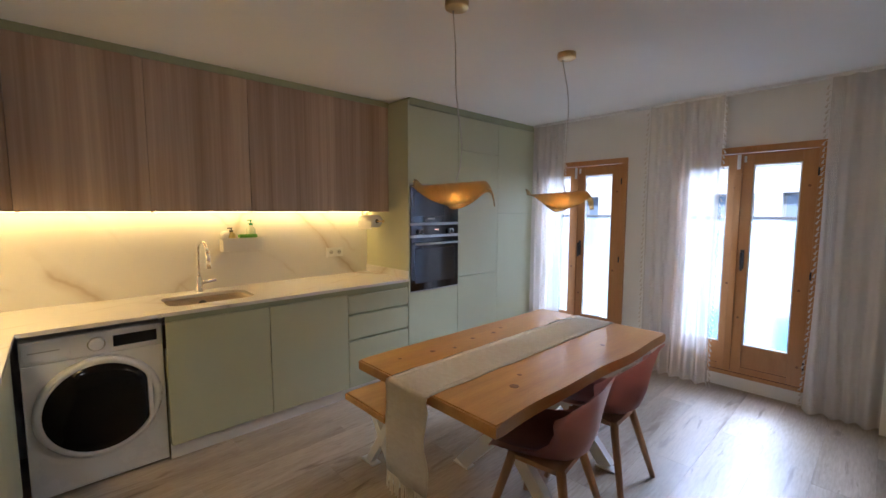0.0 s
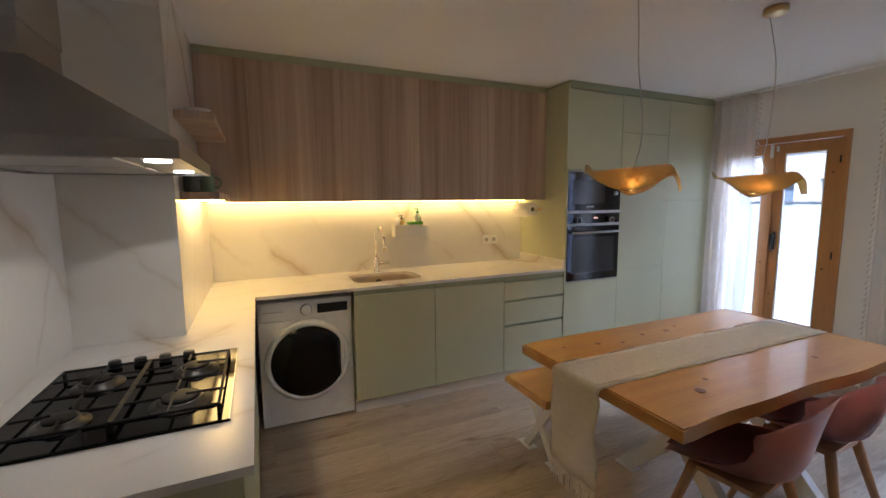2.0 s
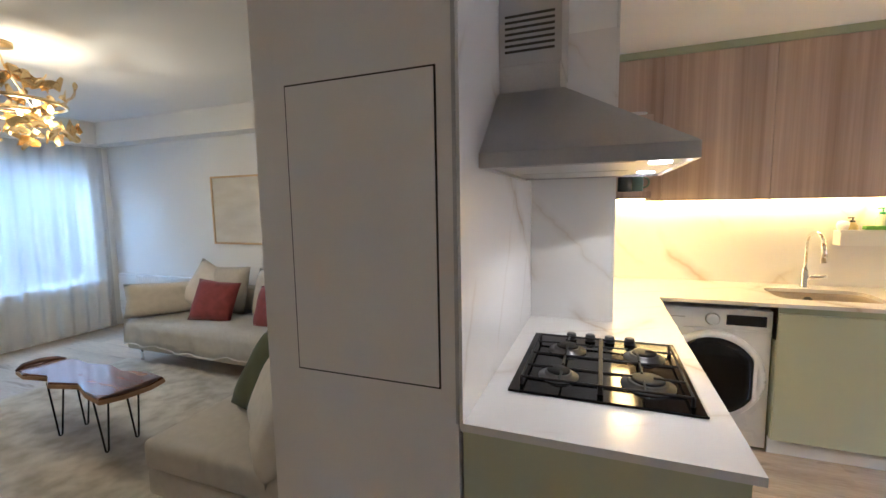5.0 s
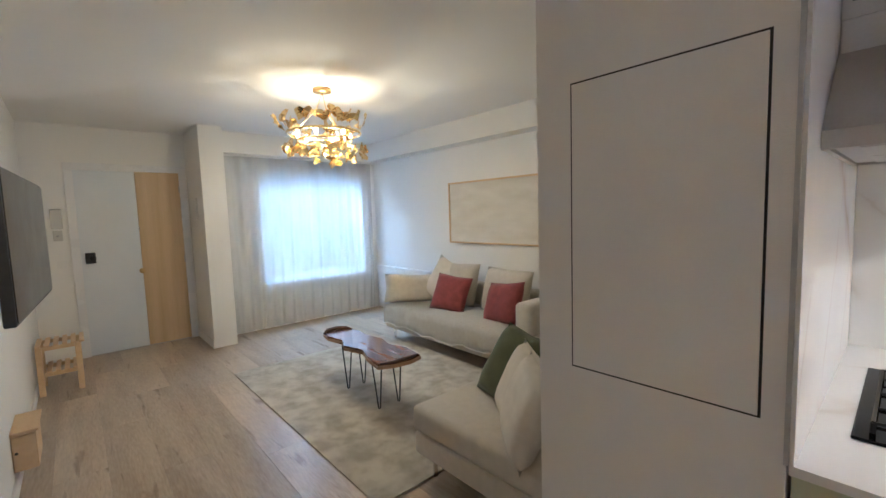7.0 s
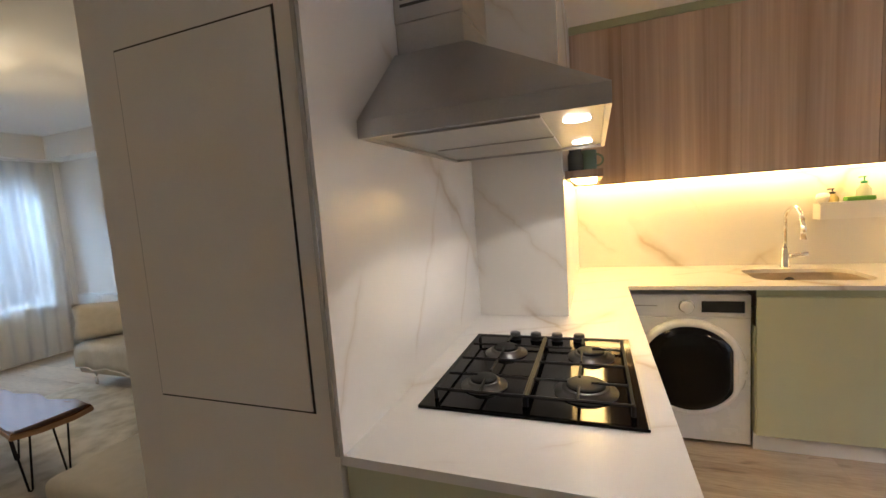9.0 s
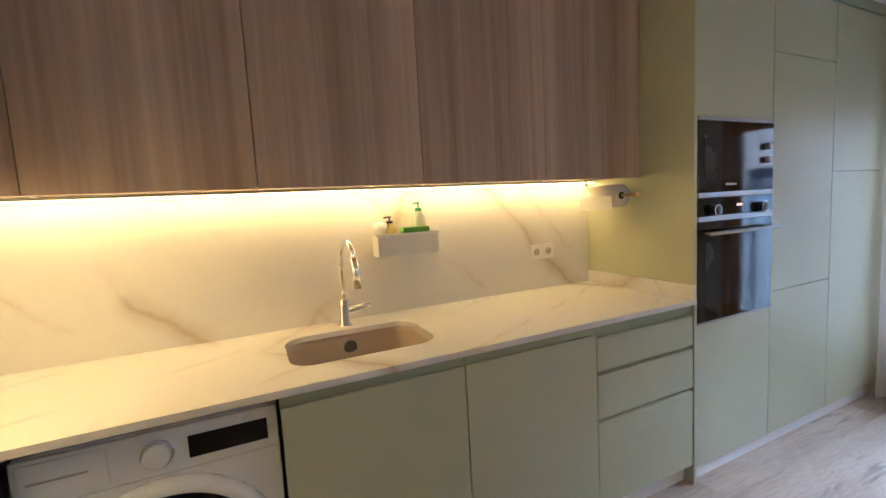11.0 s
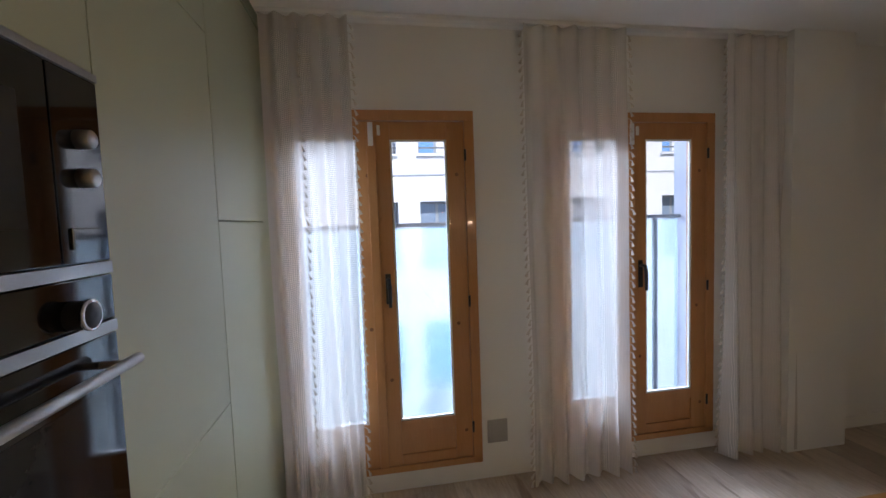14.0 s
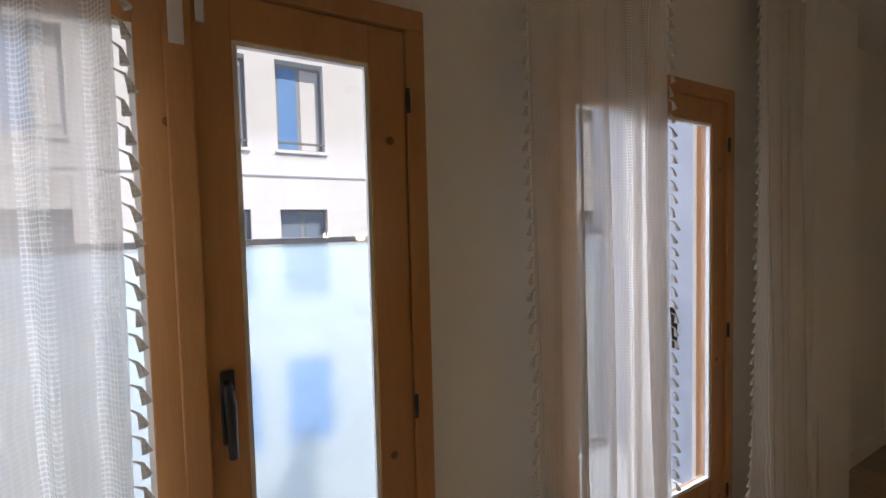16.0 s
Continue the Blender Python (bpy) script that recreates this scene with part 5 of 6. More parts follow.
def pendant(x, y, zc, seed):
    p = root("pendant_lamp", (x, y, KZ), "hammered brass folded-leaf pendant lamp, lit, over the table", "pendant lamp", "pendants over the table")
    part("ceiling_rose", lathe([(0.055, KZ - 0.001), (0.055, KZ - 0.03), (0.05, KZ - 0.034), (0.005, KZ - 0.034)], (x, y, 0), 28), BRASSS, p, "satin brass rose", True)
    rnd = random.Random(seed)
    sx, sy = x + rnd.uniform(-0.02, 0.02), y - 0.01
    zt = zc + 0.060
    pts = [(x + 0.018 * math.sin(k * 0.9), y + 0.03 * math.sin(k * 0.55 + seed), KZ - 0.034 - (KZ - 0.034 - zt) * k / 10) for k in range(10)] + [(sx, sy, zt)]
    part("cord", tube(pts, 0.0028, sides=6), mat("clear_cord", (0.62, 0.58, 0.52), 0.35), p, "pale thin cord", True)
    # a sheet folded over a level axis: a flat tip, hanging flanks, the far end curled down
    bm = bmesh.new()
    nu, nv = 30, 18
    ax, ac = Vector((0.70, -0.71, 0)), Vector((0.71, 0.70, 0))
    g = []
    for i in range(nu + 1):
        u = 2 * i / nu - 1
        rowv = []
        for j in range(nv + 1):
            v = 2 * j / nv - 1
            k = max(0.0, (u - 0.62) / 0.38)
            half = (0.125 if v < 0 else 0.14) * (1 - 0.38 * abs(u) ** 2.5) * (1 - 0.45 * k)
            hang = (0.105 if v < 0 else 0.125) * max(0.06, 1 - ((u + 0.05) / 0.92) ** 2)
            lat = half * v * (1 - 0.18 * abs(v))
            zz = zc + 0.065 - hang * abs(v) ** 1.8 + 0.016 * u - 0.125 * k ** 1.6
            if v > 0.6 and u < -0.1:
                f = (v - 0.6) / 0.4 * min(1.0, (-0.1 - u) / 0.4)
                zz += 0.05 * f
                lat += 0.06 * f
            rowv.append(bm.verts.new(Vector((x, y, zz)) + ax * (0.215 * u - 0.03 * k * k) + ac * lat))
        g.append(rowv)
    for i in range(nu):
        for j in range(nv):
            bm.faces.new((g[i][j], g[i][j + 1], g[i + 1][j + 1], g[i + 1][j]))
    bmesh.ops.solidify(bm, geom=bm.faces[:], thickness=0.0018)
    part("shade", bm, BRASS, p, smooth=True)
    part("socket", tube([(sx, sy, zt), (sx, sy, zt - 0.055)], 0.014, sides=16), BRASSS, p, "satin brass socket", True)
    bu = part("bulb", lathe([(0.009, zt - 0.055), (0.015, zt - 0.068), (0.018, zt - 0.08), (0.014, zt - 0.092), (0.004, zt - 0.098)], (sx, sy, 0), 20), BULB, p, "lit warm bulb", True)
    point_lamp("pendant_light", (sx, sy, zt - 0.18), 2.0, WARM, 0.03)


pendant(1.365, 1.47, 1.575, 1)
pendant(2.30, 1.46, 1.56, 2)

# ---- living room ----
DOORW = mat("cool_white_lacquer", (0.74, 0.77, 0.80), 0.4, var=(0.71, 0.74, 0.77), scale=4)
e = root("entrance_door", (DX, 0.5, 0), "closed white entrance door with a pale oak strip", "door", kind="structure")
part("door_leaf", box(DX - 0.05, -0.0085, 0.006, DX - 0.006, 0.545, 2.0885, 0.002), DOORW, e, "white door face")
part("oak_panel", box(DX - 0.05, 0.548, 0.006, DX - 0.006, 0.9985, 2.0885, 0.002), OAKD, e, "pale oak veneer face")
for a in ((-0.075, 0, 0.0, 2.16), (0.99, 0, 1.06, 2.16)):
    part("casing", box(DX - 0.01, a[0] if a[0] < 0 else 0.99, 0, DX + 0.022, a[2], 2.16, 0.003), ENAMEL, e)
part("casing", box(DX - 0.01, 0.0, 2.082, DX + 0.022, 0.99, 2.16, 0.003), ENAMEL, e)
part("sill", box(DX - 0.06, -0.008, 0.0, DX + 0.008, 0.998, 0.005), STEEL, e)
part("outer_face", box(DX - 0.198, -0.0085, 0.006, DX - 0.052, 0.9985, 2.0885), OAKD, e)
part("knob", lathe([(0.026, 0.0), (0.026, 0.006), (0.010, 0.012), (0.012, 0.03), (0.03, 0.042), (0.03, 0.058), (0.01, 0.064)], (DX - 0.006, 0.536, 0.92), 24, axis="x"), BRASSS, e, "satin brass knob", True)
part("peephole", lathe([(0.014, 0), (0.014, 0.006), (0.004, 0.007)], (DX - 0.006, 0.543, 1.42), 16, axis="x"), CHROME, e, "chrome peephole", True)
l_ = part("smart_lock", box(DX - 0.006, 0.035, 1.05, DX + 0.03, 0.125, 1.17, 0.006), BLACKP, e, "black electronic lock")
part("lock_dial", lathe([(0.03, 0), (0.028, 0.025), (0.005, 0.027)], (DX + 0.03, 0.10, 1.11), 20, axis="x"), BLACKP, l_, smooth=True)
for z in (0.22, 1.02, 1.88):
    part("hinge", tube([(DX + 0.004, 0.988, z - 0.04), (DX + 0.004, 0.988, z + 0.04)], 0.009), STEEL, e, smooth=True)
# white plastic made greyer: the intercom's shadows are put into its colour
INTER = mat("shaded_white_plastic", (0.60, 0.585, 0.55), 0.4, var=(0.57, 0.555, 0.52), scale=9)
i_ = root("intercom", (DX, -0.15, 1.3), "white wall intercom beside the entrance door", "intercom")
part("handset", box(DX, -0.215, 1.45, DX + 0.035, -0.12, 1.66, 0.006), INTER, i_)
part("keypad", box(DX, -0.205, 1.32, DX + 0.022, -0.13, 1.43, 0.004), INTER, i_)
part("button", lathe([(0.012, 0), (0.012, 0.004), (0.002, 0.005)], (DX + 0.022, -0.168, 1.37), 14, axis="x"), STEEL, i_, smooth=True)
solo("light_switch", box(DX, -0.20, 1.02, DX + 0.010, -0.115, 1.10, 0.002), PLASTW, "white light switch plate", "switch")
f_ = root("fuse_box", (-6.5, 1.08, 1.5), "white flush fuse box cover near the entrance", "fuse box")
part("cover", box(-6.66, 1.06, 1.50, -6.36, 1.079, 1.76, 0.004), PLASTW, f_)

# window with bars, voile
w = root("window_1", (WX - 0.12, 2.61, 0.62), "white sliding window behind sheer curtains", "window", kind="structure")
for a in ((1.86, 0.62, 1.91, 2.08), (3.31, 0.62, 3.36, 2.08), (2.585, 0.67, 2.635, 2.03)):
    part("window_frame", box(WX - 0.16, a[0], a[1], WX - 0.11, a[2], a[3], 0.003), ENAMEL, w)
for a in ((0.62, 0.67), (2.03, 2.08)):
    part("window_frame", box(WX - 0.159, 1.911, a[0], WX - 0.111, 3.309, a[1], 0.003), ENAMEL, w)
for a, b in ((1.912, 2.584), (2.636, 3.308)):
    part("pane", box(WX - 0.138, a, 0.671, WX - 0.132, b, 2.029), CLEAR, w, "clear glass").visible_shadow = False
part("window_sill", box(WX - 0.10, 1.80, 0.59, WX + 0.02, 3.42, 0.619, 0.003), MARBLE, w)
g = root("window_grille", (WX - 0.3, 2.61, 0.62), "white scrolled iron window grille outside", "grille")
GRI = mat("white_iron", (0.6, 0.6, 0.62), 0.5, var=(0.5, 0.5, 0.52), scale=20)
for k in range(11):
    yy = 1.90 + k * 0.142
    part("bar", tube([(WX - 0.3, yy, 0.60), (WX - 0.3, yy, 2.10)], 0.008, sides=8), GRI, g)
    if k < 10:
        for zc in (1.96, 0.76):
            part("scroll", tube([(WX - 0.3, yy + 0.071 + 0.05 * math.cos(a), zc + 0.075 * math.sin(a)) for a in (radians(24 * q) for q in range(16))], 0.006, sides=6, caps=False), GRI, g)
for yy in (1.87, 3.35):
    for z in (0.66, 2.04):
        part("wall_stud", tube([(WX - 0.24, yy, z), (WX - 0.3, yy, z)], 0.009, sides=8), GRI, g)
for z in (0.64, 1.36, 2.06):
    part("cross_bar", box(WX - 0.306, 1.85, z - 0.008, WX - 0.294, 3.36, z + 0.008), GRI, g)
curtain("curtain", WX + 0.06, 1.42, 3.53, 2.28, 0.02, 15, VOILE, "white voile curtain across the barred window", (), None, 0.0, amp=0.022, seed=11)
solo("curtain_track", box(WX + 0.04, 1.36, 2.283, WX + 0.08, 3.6, 2.299, 0.002), WHITEP, "white curtain track under the beam", "rail")

# radiator
r = root("radiator", (-5.75, NW - 0.05, 0.08), "white panel radiator under the wall", "radiator")
part("panel", box(-6.38, NW - 0.085, 0.09, -5.10, NW - 0.07, 0.69, 0.006), ENAMEL, r)
part("rear_panel", box(-6.37, NW - 0.05, 0.10, -5.11, NW - 0.03, 0.68, 0.004), ENAMEL, r)
part("top_grille", box(-6.38, NW - 0.069, 0.675, -5.10, NW - 0.031, 0.692, 0.002), ENAMEL, r)
bm = bmesh.new()
for k in range(38):
    box(-6.36 + k * 0.033, NW - 0.088, 0.12, -6.345 + k * 0.033, NW - 0.0852, 0.66, bm=bm)
tagged(part("rib", bm, ENAMEL, r), kind="stuff")
part("bracket", box(-6.0, NW - 0.03, 0.2, -5.95, NW, 0.6), ENAMEL, r)
part("bracket", box(-5.5, NW - 0.03, 0.2, -5.45, NW, 0.6), ENAMEL, r)

# picture
p = root("framed_picture", (-3.9, NW - 0.02, 1.1), "wide pale abstract picture in a thin pale frame", "picture")
part("canvas", box(-4.68, NW - 0.03, 1.12, -3.06, NW - 0.004, 1.84), CANVAS, p)
for a in ((-4.70, 1.10, -4.681, 1.86), (-3.059, 1.10, -3.04, 1.86), (-4.681, 1.10, -3.059, 1.119), (-4.681, 1.841, -3.059, 1.86)):
    part("frame", box(a[0], NW - 0.042, a[1], a[2], NW - 0.002, a[3], 0.002), RAWPINE, p)


def pillow(name, at, w, h, t, m, material, label, cat="cushion", group="cushions on the sofas"):
    """A stuffed square: thick in the middle, thin and pointed at the corners; at: pose of its centre, lying in its xz plane."""
    bm = bmesh.new()
    n = 12
    sides = []
    for s in (1, -1):
        grid = []
        for j in range(n + 1):
            v = 2 * j / n - 1
            grid.append([])
            for i in range(n + 1):
                u = 2 * i / n - 1
                pin = 1 - 0.07 * (1 - abs(u * v)) * (abs(u) ** 4 + abs(v) ** 4)
                d = t / 2 * ((1 - u ** 4) * (1 - v ** 4)) ** 0.55
                wr = 0.006 * noise.noise(Vector((u * 2.5 + w * 9, v * 2.5, s + at[0])))
                grid[-1].append(bm.verts.new((u * w / 2 * pin, s * (d + wr * (1 - abs(u * v))) if abs(u) < 1 and abs(v) < 1 else 0, v * h / 2 * pin)))
        sides.append(grid)
        for j in range(n):
            for i in range(n):
                bm.faces.new((grid[j][i], grid[j][i + 1], grid[j + 1][i + 1], grid[j + 1][i]))
    bmesh.ops.remove_doubles(bm, verts=bm.verts, dist=1e-5)
    ob = solo(name, bm, material, label, cat, group, smooth=True)
    ob.matrix_world = pose(*at, *m)
    return ob


def sofa(name, x0, y0, x1, y1, label, material):
    s = root(name, ((x0 + x1) / 2, (y0 + y1) / 2, 0), label, "sofa", "sofa units")
    part("frame", box(x0 + 0.01, y0 + 0.01, 0.14, x1 - 0.01, y1 - 0.01, 0.27, 0.02, segs=3), material, s)
    part("seat_cushion", box(x0, y0, 0.272, x1, y1, 0.42, 0.045, segs=4), material, s, smooth=True)
    for px in (x0 + 0.09, x1 - 0.09):
        for py in (y0 + 0.09, y1 - 0.09):
            part("leg", tube([(px, py, 0.0), (px, py, 0.142)], 0.013, sides=12), CHROME, s, "slim steel leg", True)
    return s


s1 = sofa("sofa", -4.93, 2.68, -2.72, 3.50, "low oatmeal fabric sofa under a cream throw against the wall", SOFA)
part("backrest", box(-4.80, 3.40, 0.30, -2.75, 3.56, 0.66, 0.04, segs=3), SOFA, s1, smooth=True)
part("armrest", box(-4.98, 2.78, 0.30, -4.86, 3.50, 0.62, 0.04, segs=3), SOFA, s1, smooth=True)
part("armrest", box(-2.98, 2.72, 0.421, -2.80, 3.36, 0.70, 0.05, segs=3), SOFA, s1, smooth=True)
th = root("sofa_throw", (-3.9, 2.9, 0.42), "cream woven throw spread over the sofa seat", "throw")
bm = bmesh.new()
g_ = []
prof = [(3.36, 0.4255), (3.1, 0.4265), (2.85, 0.4265), (2.72, 0.425), (2.668, 0.405), (2.655, 0.35), (2.652, 0.26), (2.65, 0.20)]
for i, (py, pz) in enumerate(prof):
    g_.append([bm.verts.new((-4.90 + 1.9 * k / 40, py - (0.012 * math.sin(k * 1.3) * (i > 4)), pz + (0.012 * math.sin(k * 0.7 + i) + 0.015 * math.sin(k * 0.23) if i > 5 else 0.003 * math.sin(k * 1.1 + i * 2)))) for k in range(41)])
for a, b in zip(g_, g_[1:]):
    for k in range(40):
        bm.faces.new((a[k], a[k + 1], b[k + 1], b[k]))
bmesh.ops.solidify(bm, geom=bm.faces[:], thickness=0.005)
part("cloth", bm, THROW, th, smooth=True)
part("hem", tube([(-4.90 + 1.9 * k / 40, 2.648 - 0.012 * math.sin(k * 1.3), 0.198 + 0.012 * math.sin(k * 0.7 + 7) + 0.015 * math.sin(k * 0.23)) for k in range(41)], 0.006, sides=6), THROW, th, "rolled hem", True)
s2 = sofa("chaise_unit", -2.57, 1.29, -1.60, 2.46, "oatmeal fabric chaise against the partition", SOFA)
part("backrest", box(-1.72, 1.40, 0.421, -1.56, 2.42, 0.70, 0.05, segs=3), SOFA, s2, smooth=True)

pillow("back_cushion", (-4.28, 3.27, 0.655), 0.66, 0.50, 0.20, (-16, 0, 4), SOFA, "large oatmeal back cushion on the sofa")
pillow("back_cushion", (-3.52, 3.27, 0.65), 0.66, 0.48, 0.20, (-16, 0, -5), SOFA, "large oatmeal back cushion on the sofa")
pillow("back_cushion", (-4.40, 3.22, 0.66), 0.5, 0.5, 0.16, (-18, 26, 8), OFFW, "off-white cushion leaning on the sofa back")
pillow("arm_cushion", (-4.72, 3.0, 0.59), 0.74, 0.34, 0.16, (-8, 4, 62), SOFA, "oatmeal cushion against the sofa arm")
pillow("red_cushion", (-4.10, 3.02, 0.595), 0.46, 0.42, 0.15, (-24, 5, 12), RED, "brick red velvet cushion on the sofa")
pillow("red_cushion", (-3.35, 3.02, 0.595), 0.50, 0.42, 0.15, (-24, -8, -8), RED, "brick red velvet cushion on the sofa")
pillow("olive_cushion", (-2.19, 1.75, 0.60), 0.46, 0.44, 0.16, (-32, 4, -16), OLIVE, "olive green velvet cushion on the chaise")
pillow("white_cushion", (-2.00, 1.57, 0.59), 0.42, 0.40, 0.16, (-24, 4, -34), OFFW, "off-white cushion on the chaise")
pillow("white_cushion", (-1.87, 1.42, 0.59), 0.42, 0.40, 0.15, (-20, 4, -42), OFFW, "off-white cushion on the chaise")

# rug and coffee table
bm = box(-5.02, 1.0, 0.001, -2.48, 2.75, 0.011, 0.004)
solo("rug", bm, RUG, "mottled beige and grey wool rug under the coffee table", "rug")
c = root("coffee_table", (-3.78, 1.74, 0.011), "live-edge walnut slab coffee table on hairpin legs", "coffee table")
out = [(-4.34, 1.66), (-4.20, 1.63), (-4.0, 1.67), (-3.86, 1.60), (-3.66, 1.66), (-3.50, 1.60), (-3.30, 1.56), (-3.24, 1.66), (-3.22, 1.80), (-3.25, 1.90), (-3.45, 1.93), (-3.62, 1.87), (-3.80, 1.93), (-3.98, 1.88), (-4.15, 1.92), (-4.28, 1.89), (-4.31, 1.80)]
part("slab", prism(out, 0.405, 0.445, 0.006), WALNUT, c)
cx, cy = -3.78, 1.75
rim = [(cx + (x - cx) * 1.012, cy + (y - cy) * 1.03) for x, y in out]
part("bark_edge", prism(rim, 0.404, 0.432, 0.004), BARK, c, "pale live edge")
for lx, ly in ((-3.99, 1.70), (-3.99, 1.85), (-3.50, 1.68), (-3.50, 1.86)):
    s = -1 if lx < cx else 1
    part("hairpin_leg", tube([(lx, ly - 0.045, 0.403), (lx + 0.01 * s, ly - 0.008, 0.02), (lx + 0.011 * s, ly, 0.015), (lx + 0.01 * s, ly + 0.008, 0.02), (lx, ly + 0.045, 0.403)], 0.0055, sides=8), IRON, c, "black hairpin leg", True)

part("bark_ridge", tube([(-4.30, 1.645, 0.446), (-4.345, 1.70, 0.456), (-4.335, 1.79, 0.460), (-4.305, 1.87, 0.452), (-4.25, 1.895, 0.446)], 0.016, sides=8, radii=(0.008, 0.017, 0.02, 0.017, 0.008)), DARKBARK, c, "raised dark bark at the slab's end", True)
part("bark_ridge", tube([(-3.29, 1.575, 0.445), (-3.235, 1.66, 0.452), (-3.225, 1.78, 0.453), (-3.26, 1.885, 0.445)], 0.014, sides=8, radii=(0.007, 0.014, 0.015, 0.007)), DARKBARK, c, "raised dark bark at the slab's end", True)
c.location += Vector((0.11, -0.09, 0.0))

# television on a wall arm, box, rack
tv = root("television", (-3.7, -0.3, 1.1), "flat black television on a swivel wall arm", "television")
cen = Vector((-3.72, -0.205, 1.405))
turn = Matrix.Rotation(radians(-3.4), 3, "Z")


def tvbox(x0, y0, z0, x1, y1, z1, bv):
    bm = box(x0, y0, z0, x1, y1, z1, bv)
    bmesh.ops.rotate(bm, cent=(0, 0, 0), matrix=turn, verts=bm.verts)
    bmesh.ops.translate(bm, vec=cen, verts=bm.verts)
    return bm


part("housing", tvbox(-0.60, -0.045, -0.325, 0.60, -0.004, 0.325, 0.008), BLACKP, tv)
part("screen", tvbox(-0.59, -0.0035, -0.31, 0.59, 0.0, 0.315, 0.001), SCREEN, tv, "grey reflective screen")
part("wall_plate", box(-3.85, TVY, 1.28, -3.60, TVY + 0.02, 1.53, 0.003), IRON, tv)
part("arm", tube([(-3.72, TVY + 0.015, 1.4), (-3.62, TVY + 0.08, 1.4), (-3.72, -0.25, 1.4)], 0.016, sides=8), IRON, tv)
k = root("wall_box", (-4.15, TVY, 0.12), "small raw pine wall box near the floor under the television", "box")
part("carcass", box(-4.3, TVY + 0.001, 0.12, -4.0, TVY + 0.105, 0.335, 0.003), RAWPINE, k)
part("lid", box(-4.31, TVY + 0.001, 0.3355, -3.985, TVY + 0.118, 0.350, 0.003), RAWPINE, k)
part("side_door", box(-3.998, TVY + 0.008, 0.132, -3.990, TVY + 0.098, 0.325, 0.002), RAWPINE, k)
part("finger_hole", lathe([(0.008, 0.0102), (0.008, 0.0108), (0.002, 0.011)], (-4.0, TVY + 0.02, 0.23), 14, axis="x"), BLACKP, k, "dark finger hole")
n = root("slatted_shoe_rack", (-5.9, -0.2, 0), "small two-tier slatted pine rack by the entrance", "rack")
for px in (-6.05, -5.73):
    for py in (-0.355, -0.095):
        part("leg", box(px - 0.021, py - 0.021, 0.0, px + 0.021, py + 0.021, 0.428, 0.003), RAWPINE, n)
for z in (0.20, 0.43):
    for px in (-6.05, -5.73):
        part("cross_rail", box(px - 0.012, -0.333, z - 0.032, px + 0.012, -0.117, z - 0.0005, 0.002), RAWPINE, n)
    for q in range(6):
        yy = -0.375 + q * 0.0585
        if z > 0.3 or 0 < q < 5:
            part("slat", box(-6.075, yy, z, -5.70, yy + 0.034, z + 0.016, 0.003), RAWPINE, n)

# chandelier
CX, CY = -4.10, 1.62
h = root("chandelier", (CX, CY, LZ), "gold ginkgo-leaf ring chandelier, lit", "chandelier")
part("ceiling_rose", lathe([(0.075, LZ - 0.001), (0.075, LZ - 0.03), (0.01, LZ - 0.034)], (CX, CY, 0), 28), BRASSS, h, smooth=True)
GOLD = mat("polished_gold", (0.88, 0.70, 0.38), 0.22, 1.0, var=(0.78, 0.58, 0.28), scale=20)
for k in range(3):
    a = 2.1 * k
    part("suspension_rod", tube([(CX, CY, LZ - 0.03), (CX + 0.05 * math.cos(a), CY + 0.05 * math.sin(a), 2.4), (CX + 0.26 * math.cos(a), CY + 0.26 * math.sin(a), 2.18)], 0.004, sides=6), GOLD, h)
for rr, zz in ((0.30, 2.19), (0.22, 2.13)):
    part("ring", tube([(CX + rr * math.cos(radians(10 * q)), CY + rr * math.sin(radians(10 * q)), zz) for q in range(37)], 0.012, sides=8, caps=False), GOLD, h, smooth=True)
rnd = random.Random(12)
bm = bmesh.new()
fan = [(0.0, 0.0), (-0.35, 0.45), (-0.62, 0.75), (-0.45, 0.98), (-0.15, 0.90), (0.0, 0.80), (0.15, 0.92), (0.46, 0.97), (0.60, 0.72), (0.34, 0.42)]
lv = bpy.data.meshes.new("leaf")
vs = [bm.verts.new((x * 0.10, 0.012 * math.cos(x * 4), z * 0.10)) for x, z in fan]
bm.faces.new(vs)
bmesh.ops.solidify(bm, geom=bm.faces[:], thickness=0.0016)
bm.to_mesh(lv)
bm.free()
lv.materials.append(GOLD)
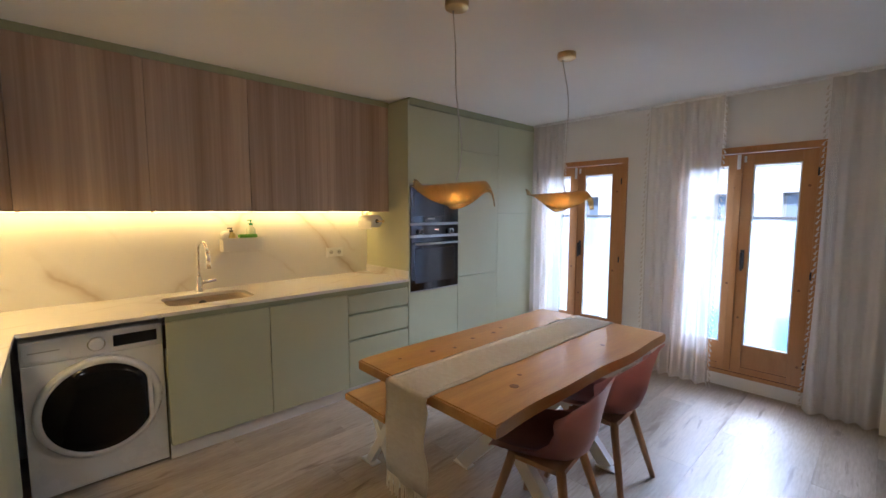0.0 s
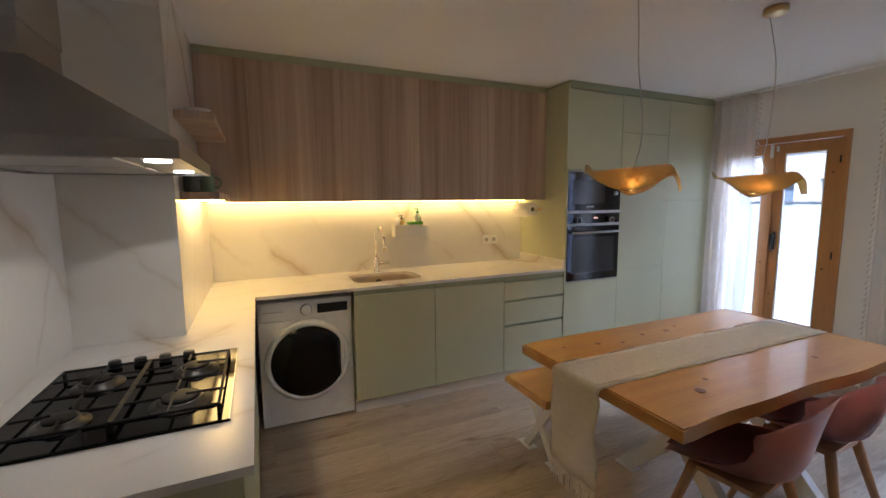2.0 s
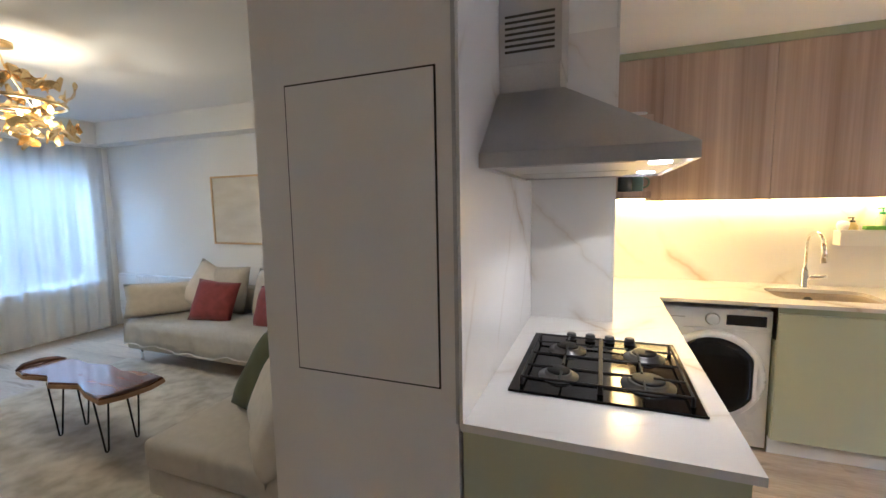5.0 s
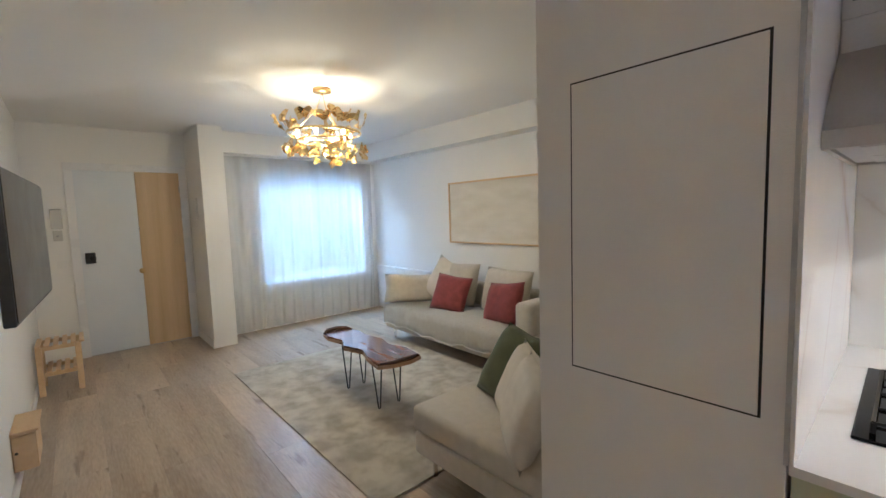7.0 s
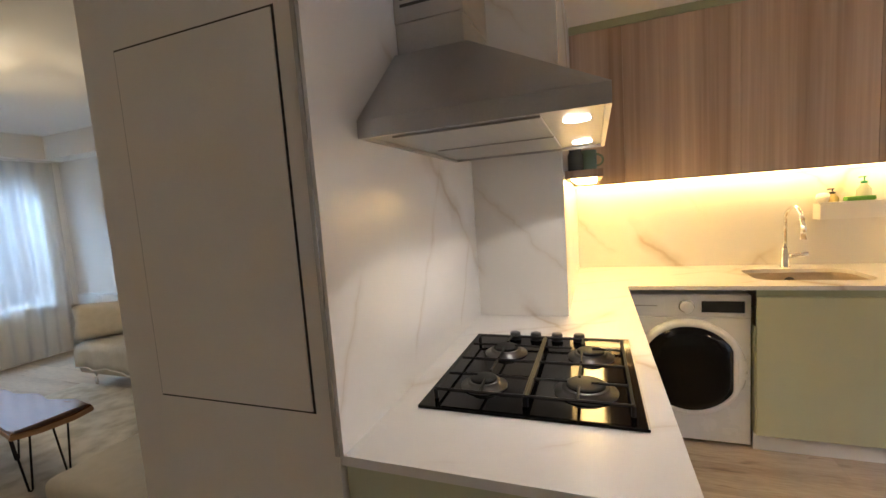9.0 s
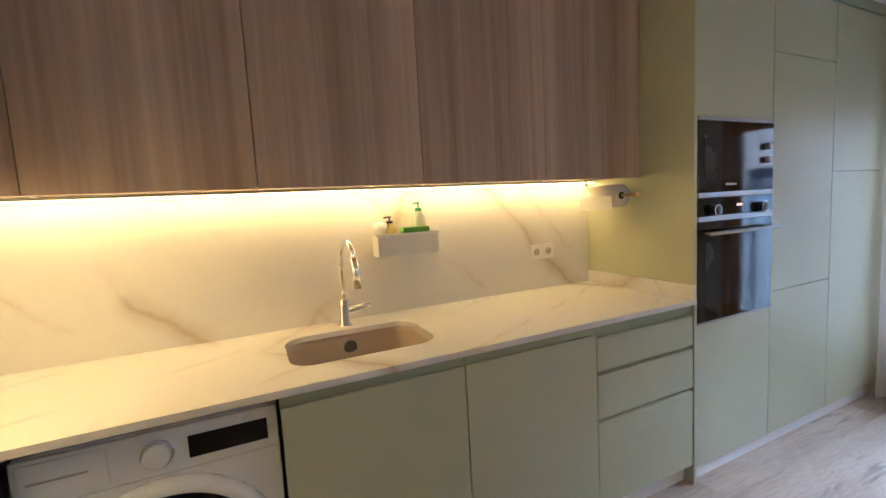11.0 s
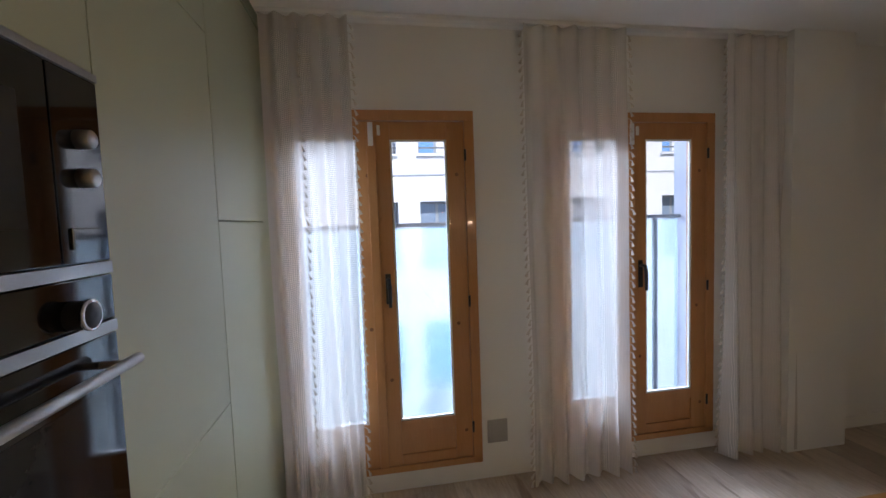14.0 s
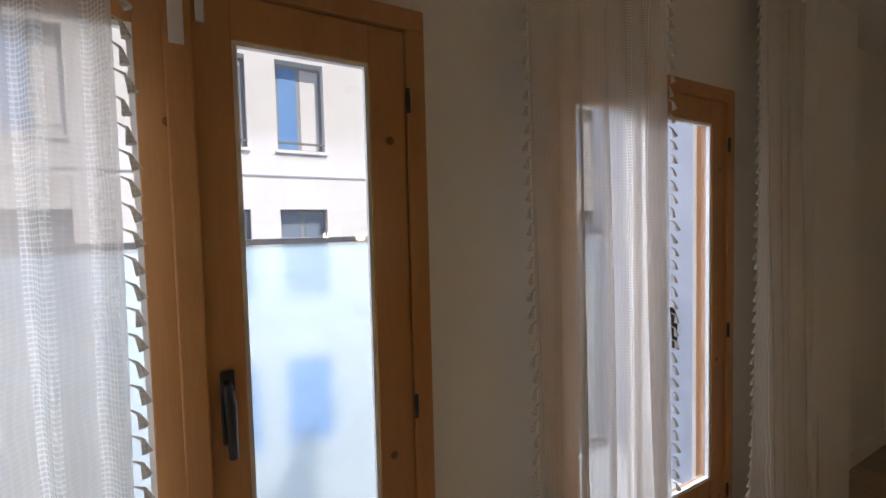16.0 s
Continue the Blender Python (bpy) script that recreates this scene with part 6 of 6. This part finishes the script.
for k in range(76):
    a = rnd.uniform(0, 6.283)
    rr = rnd.uniform(0.24, 0.38)
    up = rnd.random() < 0.45
    z = rnd.uniform(2.20, 2.27) if up else rnd.uniform(2.02, 2.16)
    ob = new("leaf", lv)
    ob.parent = h
    sc = rnd.uniform(0.75, 1.15)
    m = pose(CX + rr * math.cos(a), CY + rr * math.sin(a), z, rnd.uniform(-70, 30) if up else rnd.uniform(120, 220), rnd.uniform(-40, 40), math.degrees(a) + rnd.uniform(-120, -60)) @ Matrix.Scale(sc, 4)
    ob.matrix_basis = Matrix.Translation(-h.location) @ m
for k in range(6):
    a = 2 * math.pi * k / 6 + 0.3
    px, py = CX + 0.22 * math.cos(a), CY + 0.22 * math.sin(a)
    part("bulb", lathe([(0.006, 2.145), (0.012, 2.16), (0.016, 2.185), (0.009, 2.205), (0.002, 2.212)], (px, py, 0), 12), BULB, h, "lit warm bulb", True)
for k in range(3):
    a = 2 * math.pi * k / 3 + 0.3
    point_lamp("chandelier_light", (CX + 0.15 * math.cos(a), CY + 0.15 * math.sin(a), 1.98), 2.3, (1.0, 0.80, 0.48), 0.06)

# ---- floor planks ----
FLOORM = root("floor_planks", (0, 0, 0), "beige-brown wood-look floor planks with fine joints", "floor", kind="structure")
PL, PW = 1.5, 0.25


def plank_mesh(length, width):
    bm = box(0, 0, -0.011, length - 0.0009, width - 0.0009, 0.0)
    me = bpy.data.meshes.new("plank")
    bm.to_mesh(me)
    bm.free()
    me.materials.append(PLANK)
    return me


pl_full = plank_mesh(PL, PW)
row, y = 0, -1.5
while y < 3.6:
    x = -6.9 - (row * 0.61) % PL
    while x < EX:
        a, b = max(x, -6.9 if y + PW > TVY - 0.2 else -1.8), min(x + PL, EX)
        wy = min(PW, 3.62 - y)
        if b - a > 0.02:
            ob = new("plank", pl_full if b - a > PL - 1e-4 and wy > PW - 1e-4 else plank_mesh(b - a, wy))
            ob.location = (a, y, 0)
            ob.parent = FLOORM
        x += PL
    y += PW
    row += 1
